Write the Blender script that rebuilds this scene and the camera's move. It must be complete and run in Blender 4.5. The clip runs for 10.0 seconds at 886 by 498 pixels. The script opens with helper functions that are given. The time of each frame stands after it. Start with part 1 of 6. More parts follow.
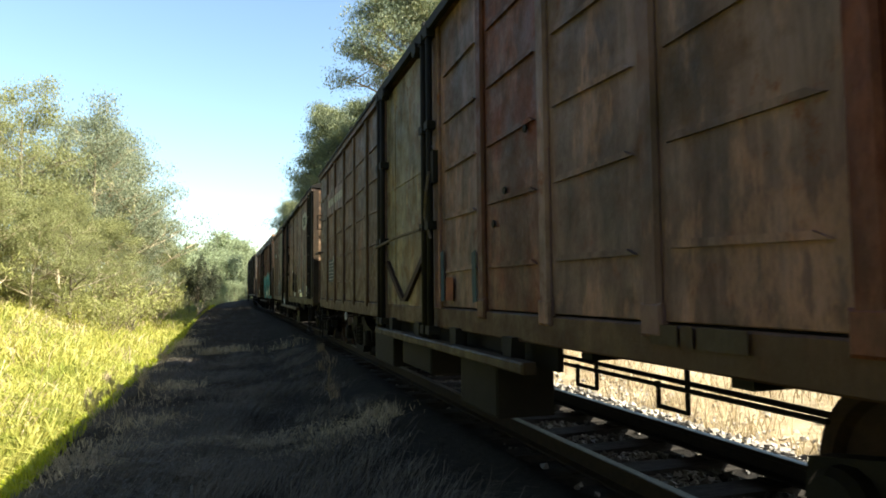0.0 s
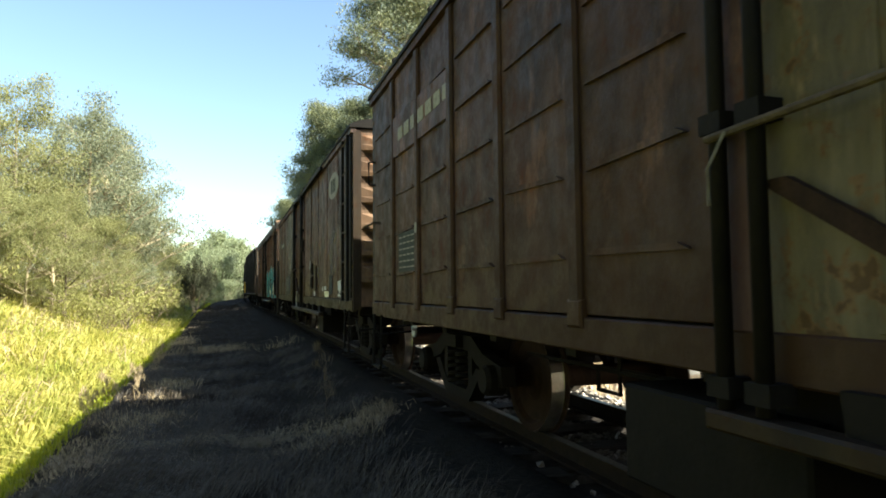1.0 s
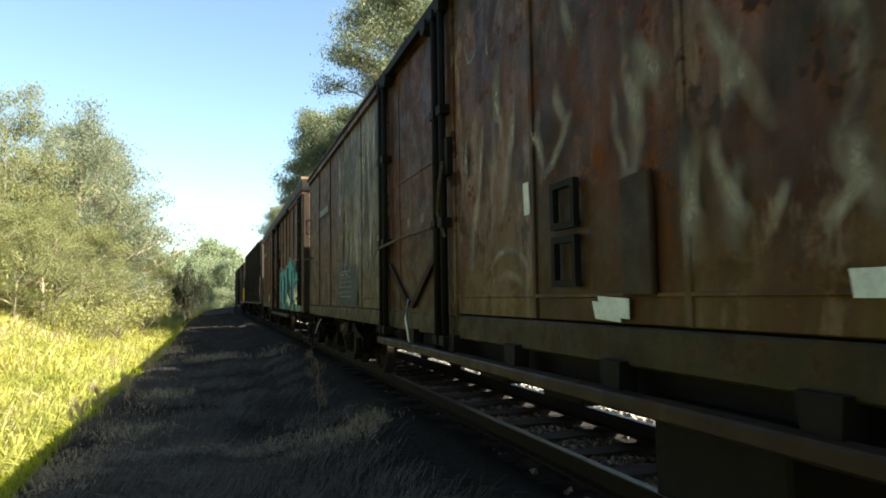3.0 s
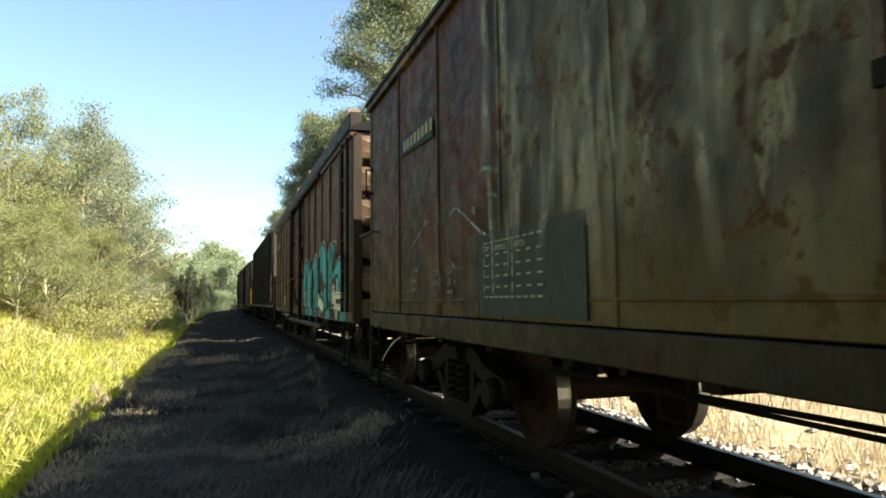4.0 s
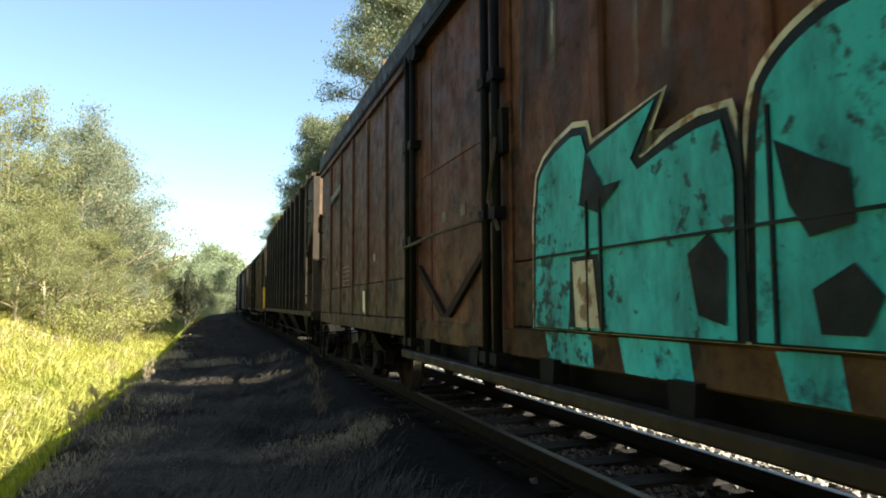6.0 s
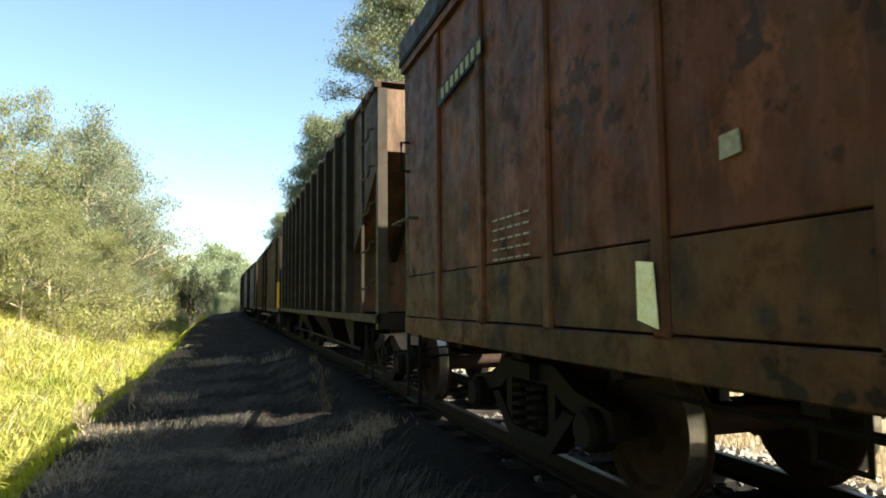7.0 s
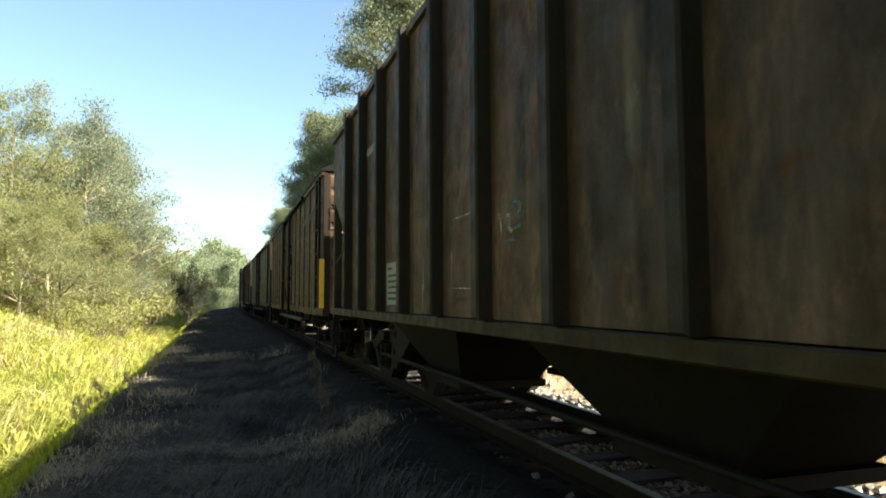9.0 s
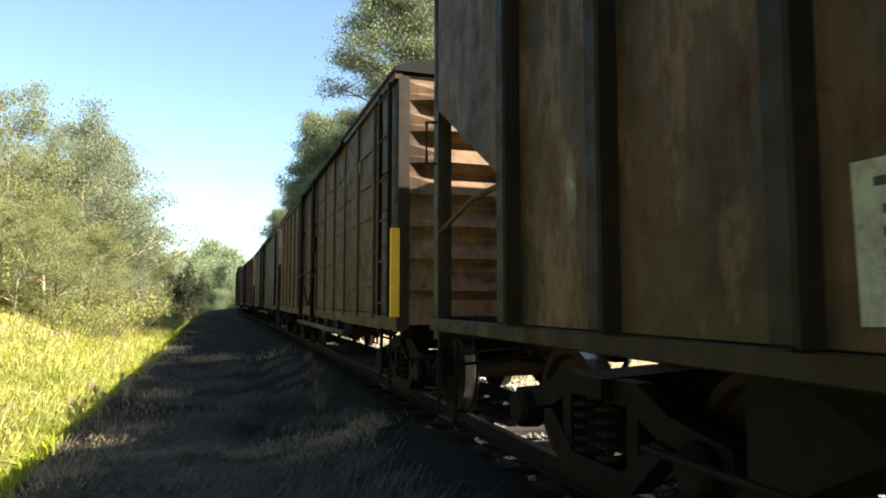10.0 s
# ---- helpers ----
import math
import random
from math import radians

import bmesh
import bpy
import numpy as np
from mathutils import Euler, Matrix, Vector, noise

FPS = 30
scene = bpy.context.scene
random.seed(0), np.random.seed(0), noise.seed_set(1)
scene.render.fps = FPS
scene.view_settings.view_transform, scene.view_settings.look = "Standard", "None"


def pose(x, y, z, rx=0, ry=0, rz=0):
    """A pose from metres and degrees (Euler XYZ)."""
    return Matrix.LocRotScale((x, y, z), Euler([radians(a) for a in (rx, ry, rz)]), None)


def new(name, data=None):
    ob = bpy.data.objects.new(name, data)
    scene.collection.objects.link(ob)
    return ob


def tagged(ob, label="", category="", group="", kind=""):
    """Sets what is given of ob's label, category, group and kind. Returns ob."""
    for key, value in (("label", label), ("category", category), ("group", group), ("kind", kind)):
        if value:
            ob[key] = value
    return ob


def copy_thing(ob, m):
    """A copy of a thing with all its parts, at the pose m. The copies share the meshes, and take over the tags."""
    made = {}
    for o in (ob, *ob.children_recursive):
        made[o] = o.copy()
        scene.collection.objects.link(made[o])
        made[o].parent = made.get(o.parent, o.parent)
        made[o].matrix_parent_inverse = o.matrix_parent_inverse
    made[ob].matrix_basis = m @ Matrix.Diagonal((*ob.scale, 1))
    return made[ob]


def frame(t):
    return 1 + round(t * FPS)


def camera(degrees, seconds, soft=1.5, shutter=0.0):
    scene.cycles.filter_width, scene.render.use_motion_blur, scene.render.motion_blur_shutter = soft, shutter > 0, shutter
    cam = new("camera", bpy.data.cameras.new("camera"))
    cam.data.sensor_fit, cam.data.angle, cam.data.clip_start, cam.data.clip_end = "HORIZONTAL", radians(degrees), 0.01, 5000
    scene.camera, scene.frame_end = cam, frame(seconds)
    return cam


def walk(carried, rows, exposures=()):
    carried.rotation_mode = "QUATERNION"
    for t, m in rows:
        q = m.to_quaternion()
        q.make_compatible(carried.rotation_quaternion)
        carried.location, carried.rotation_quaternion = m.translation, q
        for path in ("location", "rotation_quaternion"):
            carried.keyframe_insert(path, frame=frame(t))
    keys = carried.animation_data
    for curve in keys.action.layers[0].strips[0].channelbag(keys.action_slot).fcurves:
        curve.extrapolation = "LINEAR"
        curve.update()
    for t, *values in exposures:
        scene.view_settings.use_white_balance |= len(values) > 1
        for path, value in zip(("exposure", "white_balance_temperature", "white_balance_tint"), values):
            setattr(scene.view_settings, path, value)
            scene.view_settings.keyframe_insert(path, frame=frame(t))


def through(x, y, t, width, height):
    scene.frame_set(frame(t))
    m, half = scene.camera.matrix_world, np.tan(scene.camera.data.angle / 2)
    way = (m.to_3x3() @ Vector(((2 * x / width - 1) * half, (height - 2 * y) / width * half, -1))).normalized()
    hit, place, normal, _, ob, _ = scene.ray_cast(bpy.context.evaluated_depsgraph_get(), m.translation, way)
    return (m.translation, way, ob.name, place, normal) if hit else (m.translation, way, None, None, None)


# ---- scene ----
EYE = 1.07          # above the rail heads
SPEED = 4.884       # train, metres a second
TRACK_X = 2.77      # centre line of the track
HALF = 1.345        # half width of the wagons
cam = camera(67.65, 10.0, soft=1.8, shutter=0.06)
walk(cam, [
    (0.0, pose(0, 0, EYE, 93.59, 0.55, -17.34)),
    (0.5, pose(0, 0, EYE, 93.56, 0.53, -17.57)),
    (1.0, pose(0, 0, EYE, 93.46, 0.53, -17.67)),
    (1.5, pose(0, 0, EYE, 93.89, 0.84, -18.12)),
    (2.0, pose(0, 0, EYE, 94.13, 0.67, -18.28)),
    (2.5, pose(0, 0, EYE, 94.19, 0.57, -18.55)),
    (3.0, pose(0, 0, EYE, 94.06, 0.90, -18.31)),
    (4.5, pose(0, 0, EYE, 94.47, 0.51, -18.15)),
    (5.0, pose(0, 0, EYE, 94.40, 0.60, -18.47)),
    (5.5, pose(0, 0, EYE, 94.75, 0.31, -18.42)),
    (7.0, pose(0, 0, EYE, 94.58, 0.52, -17.91)),
    (7.5, pose(0, 0, EYE, 94.77, 0.39, -18.07)),
    (8.0, pose(0, 0, EYE, 94.40, 0.43, -17.93)),
    (8.5, pose(0, 0, EYE, 94.64, 0.11, -17.90)),
    (9.0, pose(0, 0, EYE, 94.30, 0.19, -18.02)),
    (9.5, pose(0, 0, EYE, 93.80, 0.36, -18.19)),
    (10.0, pose(0, 0, EYE, 94.47, -0.05, -18.28)),
], exposures=[(0.0, 2.34, 6550, 1), (10.0, 2.34, 6550, 1)])

# ---- world, sun, exposure ----
SUN_DIR = Vector((1.0, -0.80, 1.08)).normalized()
world = bpy.data.worlds.new("sky")
scene.world = world
world.use_nodes = True
wn = world.node_tree
sky = wn.nodes.new("ShaderNodeTexSky")
sky.sky_type = "NISHITA"
sky.sun_disc = False
sky.sun_elevation = math.asin(SUN_DIR.z)
sky.sun_rotation = math.atan2(SUN_DIR.x, SUN_DIR.y)
sky.air_density, sky.dust_density, sky.ozone_density = 1.0, 1.0, 1.0
background = wn.nodes["Background"]
background.inputs["Strength"].default_value = 0.063
wn.links.new(sky.outputs[0], background.inputs["Color"])
sun_data = bpy.data.lights.new("sun", "SUN")
sun_data.energy, sun_data.angle, sun_data.color = 5.0, radians(0.6), (1.0, 0.93, 0.82)
sun = new("sun", sun_data)
sun.rotation_mode = "QUATERNION"
sun.rotation_quaternion = SUN_DIR.to_track_quat("Z", "Y")

rng = random.Random(7)


# ---- materials ----
def nodes_of(name):
    m = bpy.data.materials.new(name)
    m.use_nodes = True
    nt = m.node_tree
    return m, nt, nt.nodes["Principled BSDF"]


def noise_node(nt, coord, scale, detail=4.0, rough=0.55, stretch=(1, 1, 1)):
    mp = nt.nodes.new("ShaderNodeMapping")
    mp.inputs["Scale"].default_value = stretch
    nt.links.new(coord, mp.inputs["Vector"])
    n = nt.nodes.new("ShaderNodeTexNoise")
    n.inputs["Scale"].default_value = scale
    n.inputs["Detail"].default_value = detail
    n.inputs["Roughness"].default_value = rough
    nt.links.new(mp.outputs[0], n.inputs["Vector"])
    return n.outputs["Fac"]


def ramp(nt, fac, stops):
    r = nt.nodes.new("ShaderNodeValToRGB")
    while len(r.color_ramp.elements) < len(stops):
        r.color_ramp.elements.new(0.5)
    for e, (p, c) in zip(r.color_ramp.elements, stops):
        e.position = p
        e.color = (*c, 1) if len(c) == 3 else c
    nt.links.new(fac, r.inputs["Fac"])
    return r.outputs["Color"]


def mix(nt, fac, a, b, kind="MIX"):
    m = nt.nodes.new("ShaderNodeMix")
    m.data_type, m.blend_type = "RGBA", kind
    for socket, v in ((m.inputs[0], fac), (m.inputs[6], a), (m.inputs[7], b)):
        if hasattr(v, "links"):
            nt.links.new(v, socket)
        elif isinstance(v, (int, float)):
            socket.default_value = v
        else:
            socket.default_value = (*v, 1)
    return m.outputs[2]


def bump(nt, bsdf, height, strength, distance):
    b = nt.nodes.new("ShaderNodeBump")
    b.inputs["Strength"].default_value, b.inputs["Distance"].default_value = strength, distance
    nt.links.new(height, b.inputs["Height"])
    nt.links.new(b.outputs[0], bsdf.inputs["Normal"])


def coords(nt):
    return nt.nodes.new("ShaderNodeTexCoord").outputs["Object"]


def painted_steel(name, paint, faded, rust, rusty=0.5, chalk=0.3, low=None, paint_scale=0.25, patch=None, pocks=0.0, pock_scale=10.0):
    """Old wagon paint: fading, vertical rain streaks, rust blisters, dirt; 'low' is moss and dust that gathers over the sill."""
    m, nt, bsdf = nodes_of(name)
    # Scales the paint down; on the wagon sides this carries their shade.
    paint, faded, rust = ([c * k for c in col] for col, k in ((paint, paint_scale), (faded, paint_scale), (rust, (1 + paint_scale) / 2)))
    co = coords(nt)
    rnd = nt.nodes.new("ShaderNodeObjectInfo").outputs["Random"]
    broad = noise_node(nt, co, 0.9, 5, 0.6)
    streak = noise_node(nt, co, 1.5, 3, 0.5, (2.2, 2.2, 0.55)) if chalk > 0.8 else noise_node(nt, co, 3.2, 6, 0.65, (2.4, 2.4, 0.22))
    fine = noise_node(nt, co, 38, 4, 0.7)
    blister = noise_node(nt, co, 6.5, 8, 0.72)
    col = mix(nt, ramp(nt, broad, [(0.35, (0, 0, 0)), (0.68, (1, 1, 1))]), paint, faded)
    col = mix(nt, ramp(nt, streak, [(0.52 - 0.1 * chalk, (0, 0, 0)), (0.78, (chalk,) * 3)]), col, tuple(min(1, c * (2.1 + 1.6 * (chalk > 0.8)) + 0.012) for c in faded))
    col = mix(nt, ramp(nt, blister, [(0.62 - 0.17 * rusty, (0, 0, 0)), (0.70 - 0.08 * rusty, (0.9, 0.9, 0.9))]), col, rust)
    if patch:
        area = noise_node(nt, co, 0.75, 7, 0.62, (1, 1, 1.25))
        col = mix(nt, ramp(nt, area, [(0.50, (0, 0, 0)), (0.56, (0.9,) * 3)]), col, tuple(c * paint_scale for c in patch))
        smear = noise_node(nt, co, 1.7, 9, 0.68, (1, 1.9, 0.75))
        col = mix(nt, ramp(nt, smear, [(0.53, (0, 0, 0)), (0.60, (0.8 * chalk,) * 3), (0.66, (0, 0, 0))]), col, tuple(min(1, c * paint_scale * 4.5) for c in patch))
    if pocks:
        where = noise_node(nt, co, 1.3, 4, 0.6)
        fleck = noise_node(nt, co, pock_scale, 3, 0.55)
        both = nt.nodes.new("ShaderNodeMath")
        both.operation = "MULTIPLY_ADD"
        nt.links.new(where, both.inputs[0])
        both.inputs[1].default_value = 0.75
        nt.links.new(fleck, both.inputs[2])
        rim = tuple(c * 1.3 for c in rust)
        col = mix(nt, ramp(nt, both.outputs[0], [(0.97, (0, 0, 0)), (1.0, (pocks,) * 3)]), col, rim)
        core = nt.nodes.new("ShaderNodeMath")
        core.operation = "SUBTRACT"
        nt.links.new(both.outputs[0], core.inputs[0])
        core.inputs[1].default_value = 0.1
        col = mix(nt, ramp(nt, core.outputs[0], [(0.91, (0, 0, 0)), (0.95, (pocks,) * 3)]), col, tuple(c * 0.25 for c in rust))
    dirt = noise_node(nt, co, 2.0, 6, 0.7, (1.5, 1.5, 0.5))
    col = mix(nt, ramp(nt, dirt, [(0.44, (0, 0, 0)), (0.70, (0.85, 0.85, 0.85))]), col, (0.012, 0.010, 0.009))
    if low:
        sep = nt.nodes.new("ShaderNodeSeparateXYZ")
        nt.links.new(co, sep.inputs[0])
        add = nt.nodes.new("ShaderNodeMath")
        add.operation = "MULTIPLY_ADD"
        nt.links.new(streak, add.inputs[0])
        add.inputs[1].default_value = -1.6
        nt.links.new(sep.outputs["Z"], add.inputs[2])
        col = mix(nt, ramp(nt, add.outputs[0], [(0.0, (0.85,) * 3), (0.75, (0, 0, 0))]), col, low)
    vary = nt.nodes.new("ShaderNodeMath")
    vary.operation = "MULTIPLY_ADD"
    nt.links.new(rnd, vary.inputs[0])
    vary.inputs[1].default_value, vary.inputs[2].default_value = 0.30, 0.66
    hsv = nt.nodes.new("ShaderNodeHueSaturation")
    hsv.inputs["Saturation"].default_value = 1.15
    nt.links.new(vary.outputs[0], hsv.inputs["Value"])
    nt.links.new(col, hsv.inputs["Color"])
    nt.links.new(hsv.outputs[0], bsdf.inputs["Base Color"])
    nt.links.new(ramp(nt, blister, [(0.4, (0.50,) * 3), (0.7, (0.85,) * 3)]), bsdf.inputs["Roughness"])
    bsdf.inputs["Specular IOR Level"].default_value = 0.16
    h = mix(nt, 0.5, blister, fine)
    bump(nt, bsdf, h, 0.35, 0.012)
    return m


def simple(name, a, b, scale=8, rough=0.8, metal=0.0, relief=0.3, dist=0.01, detail=5, stretch=(1, 1, 1)):
    m, nt, bsdf = nodes_of(name)
    co = coords(nt)
    n1 = noise_node(nt, co, scale, detail, 0.6, stretch)
    n2 = noise_node(nt, co, scale * 7, 3, 0.6)
    col = mix(nt, ramp(nt, n1, [(0.3, (0, 0, 0)), (0.7, (1, 1, 1))]), a, b)
    col = mix(nt, ramp(nt, n2, [(0.45, (0, 0, 0)), (0.8, (0.5,) * 3)]), col, tuple(c * 0.5 for c in a))
    nt.links.new(col, bsdf.inputs["Base Color"])
    bsdf.inputs["Roughness"].default_value, bsdf.inputs["Metallic"].default_value = rough, metal
    bsdf.inputs["Specular IOR Level"].default_value = 0.5 if rough < 0.6 else 0.15
    bump(nt, bsdf, mix(nt, 0.5, n1, n2), relief, dist)
    return m


def foliage(name, dark, light, through=0.45):
    m, nt, bsdf = nodes_of(name)
    geo = nt.nodes.new("ShaderNodeNewGeometry")
    big = noise_node(nt, coords(nt), 0.7, 3)
    f = nt.nodes.new("ShaderNodeMath")
    f.operation = "MULTIPLY_ADD"
    nt.links.new(geo.outputs["Random Per Island"], f.inputs[0])
    f.inputs[1].default_value = 0.6
    g = nt.nodes.new("ShaderNodeMath")
    g.operation = "MULTIPLY_ADD"
    nt.links.new(big, g.inputs[0])
    g.inputs[1].default_value, g.inputs[2].default_value = 1.2, -0.4
    nt.links.new(g.outputs[0], f.inputs[2])
    col = ramp(nt, f.outputs[0], [(0.0, dark), (1.0, light)])
    nt.links.new(col, bsdf.inputs["Base Color"])
    bsdf.inputs["Roughness"].default_value = 0.6
    tr = nt.nodes.new("ShaderNodeBsdfTranslucent")
    nt.links.new(col, tr.inputs["Color"])
    ms = nt.nodes.new("ShaderNodeMixShader")
    ms.inputs[0].default_value = through
    nt.links.new(bsdf.outputs[0], ms.inputs[1])
    nt.links.new(tr.outputs[0], ms.inputs[2])
    nt.links.new(ms.outputs[0], nt.nodes["Material Output"].inputs["Surface"])
    return m


RUST = (0.11, 0.045, 0.022)
MOSS = (0.072, 0.048, 0.016)
# Side paints are scaled dark to hold the shade of the near side.
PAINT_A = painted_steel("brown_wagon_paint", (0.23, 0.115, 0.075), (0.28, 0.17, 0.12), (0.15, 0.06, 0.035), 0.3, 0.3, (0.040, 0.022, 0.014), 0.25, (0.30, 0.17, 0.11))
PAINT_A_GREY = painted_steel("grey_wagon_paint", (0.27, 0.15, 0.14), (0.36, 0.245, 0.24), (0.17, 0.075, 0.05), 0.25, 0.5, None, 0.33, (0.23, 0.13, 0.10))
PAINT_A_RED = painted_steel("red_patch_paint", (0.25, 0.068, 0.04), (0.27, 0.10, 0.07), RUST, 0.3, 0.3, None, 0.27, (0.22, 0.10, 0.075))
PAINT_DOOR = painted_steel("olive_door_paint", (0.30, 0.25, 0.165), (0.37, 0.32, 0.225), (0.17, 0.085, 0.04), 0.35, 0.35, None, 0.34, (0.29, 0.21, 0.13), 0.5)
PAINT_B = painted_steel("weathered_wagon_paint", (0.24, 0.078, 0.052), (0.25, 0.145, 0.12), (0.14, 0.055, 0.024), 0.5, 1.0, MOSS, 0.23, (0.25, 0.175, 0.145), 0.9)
PAINT_B_PALE = painted_steel("pale_wagon_paint", (0.24, 0.20, 0.155), (0.33, 0.29, 0.235), (0.14, 0.06, 0.028), 0.4, 1.0, MOSS, 0.25, (0.28, 0.25, 0.20), 0.7)
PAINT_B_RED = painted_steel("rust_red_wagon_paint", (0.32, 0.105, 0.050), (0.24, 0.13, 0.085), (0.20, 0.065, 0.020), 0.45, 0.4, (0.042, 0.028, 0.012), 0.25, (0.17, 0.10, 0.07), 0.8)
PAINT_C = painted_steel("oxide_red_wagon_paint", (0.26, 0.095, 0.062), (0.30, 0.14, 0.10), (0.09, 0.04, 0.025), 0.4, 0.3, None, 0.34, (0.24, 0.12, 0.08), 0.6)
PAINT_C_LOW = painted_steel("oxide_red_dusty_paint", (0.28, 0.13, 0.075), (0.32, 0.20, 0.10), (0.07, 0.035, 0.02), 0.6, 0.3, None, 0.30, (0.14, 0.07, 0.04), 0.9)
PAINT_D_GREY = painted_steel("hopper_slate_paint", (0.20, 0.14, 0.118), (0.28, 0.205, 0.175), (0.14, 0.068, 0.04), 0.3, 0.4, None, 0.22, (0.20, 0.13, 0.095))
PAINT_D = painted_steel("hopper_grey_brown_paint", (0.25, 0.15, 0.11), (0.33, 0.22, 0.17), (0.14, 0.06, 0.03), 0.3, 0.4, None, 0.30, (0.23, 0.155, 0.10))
SMEAR = painted_steel("rubbed_pale_smear", (0.26, 0.16, 0.125), (0.36, 0.27, 0.225), (0.14, 0.06, 0.04), 0.7, 1.0, None, 0.27, (0.20, 0.10, 0.07), 0.8)
PAINT_D_BIN = painted_steel("rusty_bin_paint", (0.36, 0.21, 0.13), (0.42, 0.29, 0.20), (0.24, 0.11, 0.055), 0.45, 0.3, None, 0.20, (0.26, 0.13, 0.07))
# Darker than the sheets: shade on the rib faces is in the colour.
PAINT_D_RIB = painted_steel("hopper_shade_rib_paint", (0.075, 0.056, 0.042), (0.11, 0.085, 0.062), RUST, 0.2, 0.2)
# Light edge paint, scaled down for the shade on posts and ladder rail.
PAINT_D_EDGE = painted_steel("hopper_light_edge_paint", (0.42, 0.32, 0.24), (0.5, 0.41, 0.32), RUST, 0.3, 0.3, paint_scale=0.12)
PAINT_E = painted_steel("ochre_wagon_paint", (0.27, 0.145, 0.075), (0.34, 0.21, 0.12), (0.16, 0.07, 0.035), 0.35, 0.3)
PAINT_F = painted_steel("grey_brown_wagon_paint", (0.25, 0.20, 0.16), (0.36, 0.31, 0.26), RUST, 0.3, 0.5)
# Paler than the sides: the sunlight on the ends is in this paint.
SUNLIT_RUST = painted_steel("sunlit_end_paint", (0.40, 0.25, 0.17), (0.48, 0.335, 0.24), (0.22, 0.10, 0.055), 0.3, 0.4, paint_scale=0.42)
MOSSY_SILL = painted_steel("mossy_sill_paint", (0.26, 0.19, 0.085), (0.32, 0.25, 0.13), (0.10, 0.045, 0.02), 0.4, 0.4, None, 0.12, None, 0.6)
SILL = painted_steel("dusty_sill_paint", (0.17, 0.105, 0.065), (0.24, 0.165, 0.09), (0.08, 0.035, 0.018), 0.4, 0.4, None, 0.16)
# Grimy steel, near black because the shade beneath the wagons is in it.
DARK_STEEL = simple("grimy_shade_dark_steel", (0.0035, 0.003, 0.0027), (0.010, 0.0075, 0.006), 6, 0.75, 0.1)
RUSTY_STEEL = simple("rusty_steel", (0.015, 0.008, 0.0055), (0.036, 0.019, 0.012), 9, 0.8, 0.1)
GREY_BAR = simple("worn_steel_bar", (0.042, 0.031, 0.023), (0.095, 0.072, 0.054), 12, 0.85, 0.0)
POLISHED = simple("polished_rolling_steel", (0.30, 0.28, 0.26), (0.42, 0.40, 0.37), 20, 0.35, 1.0, 0.1, 0.002)
RAIL_TOP = simple("dull_rail_head", (0.10, 0.09, 0.08), (0.20, 0.18, 0.165), 20, 0.5, 1.0, 0.1, 0.002)
RAIL_SIDE = simple("rail_rust", (0.008, 0.0055, 0.004), (0.022, 0.014, 0.009), 14, 0.8, 0.2)
TIMBER = simple("weathered_sleeper_wood", (0.011, 0.009, 0.008), (0.048, 0.040, 0.034), 3, 0.9, 0, 0.6, 0.02, 6, (1, 9, 9))
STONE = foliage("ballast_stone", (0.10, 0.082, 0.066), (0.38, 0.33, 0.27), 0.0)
# Same ballast, darkened for the shade under the train.
SHADE_STONE = foliage("shade_dark_ballast_stone", (0.020, 0.017, 0.014), (0.20, 0.17, 0.135), 0.0)
RUST_PATCH = simple("orange_rust_patch", (0.085, 0.028, 0.014), (0.15, 0.052, 0.026), 9, 0.85)
PLASTER = simple("white_wagon_marking", (0.72, 0.72, 0.68), (0.60, 0.61, 0.58), 25, 0.7)
DULL_WHITE = simple("worn_white_marking", (0.34, 0.33, 0.29), (0.20, 0.185, 0.16), 30, 0.8)
CHALK = simple("faded_chalk_marking", (0.20, 0.185, 0.16), (0.09, 0.075, 0.062), 30, 0.9)
CREAM = painted_steel("cream_spray_paint", (0.72, 0.65, 0.53), (0.60, 0.52, 0.42), (0.22, 0.09, 0.03), 0.30, 0.1, None, 1.0, None, 0.5, 12.0)
TEAL = painted_steel("teal_spray_paint", (0.085, 0.385, 0.42), (0.12, 0.45, 0.48), (0.035, 0.05, 0.052), 0.35, 0.1, None, 1.1, None, 0.6, 17.0)
NAVY = painted_steel("navy_spray_paint", (0.012, 0.030, 0.045), (0.03, 0.05, 0.06), (0.10, 0.045, 0.02), 0.3, 0.1)
TAPE = simple("torn_pale_poster", (0.72, 0.68, 0.40), (0.82, 0.80, 0.62), 6, 0.6, 0, 0.5, 0.01, 4, (1, 1, 5))
WHITE_POSTER = simple("torn_white_poster", (0.42, 0.45, 0.47), (0.58, 0.60, 0.60), 8, 0.6)
BLUE_PLATE = simple("blue_number_field", (0.009, 0.021, 0.032), (0.018, 0.036, 0.052), 12, 0.7)
DARK_FIELD = simple("dark_grey_field", (0.030, 0.038, 0.038), (0.050, 0.054, 0.052), 12, 0.75)
YELLOW = simple("yellow_post_paint", (0.62, 0.36, 0.03), (0.70, 0.42, 0.06), 12, 0.6)
RUBBER = simple("black_rubber", (0.02, 0.02, 0.02), (0.035, 0.033, 0.03), 12, 0.8)
BARK = simple("grey_brown_bark", (0.11, 0.085, 0.06), (0.22, 0.18, 0.13), 5, 0.9, 0, 0.8, 0.03, 6, (3, 3, 0.6))
PALE_BARK = simple("pale_bark", (0.24, 0.19, 0.12), (0.34, 0.28, 0.18), 5, 0.9, 0, 0.6, 0.02, 6, (3, 3, 0.6))
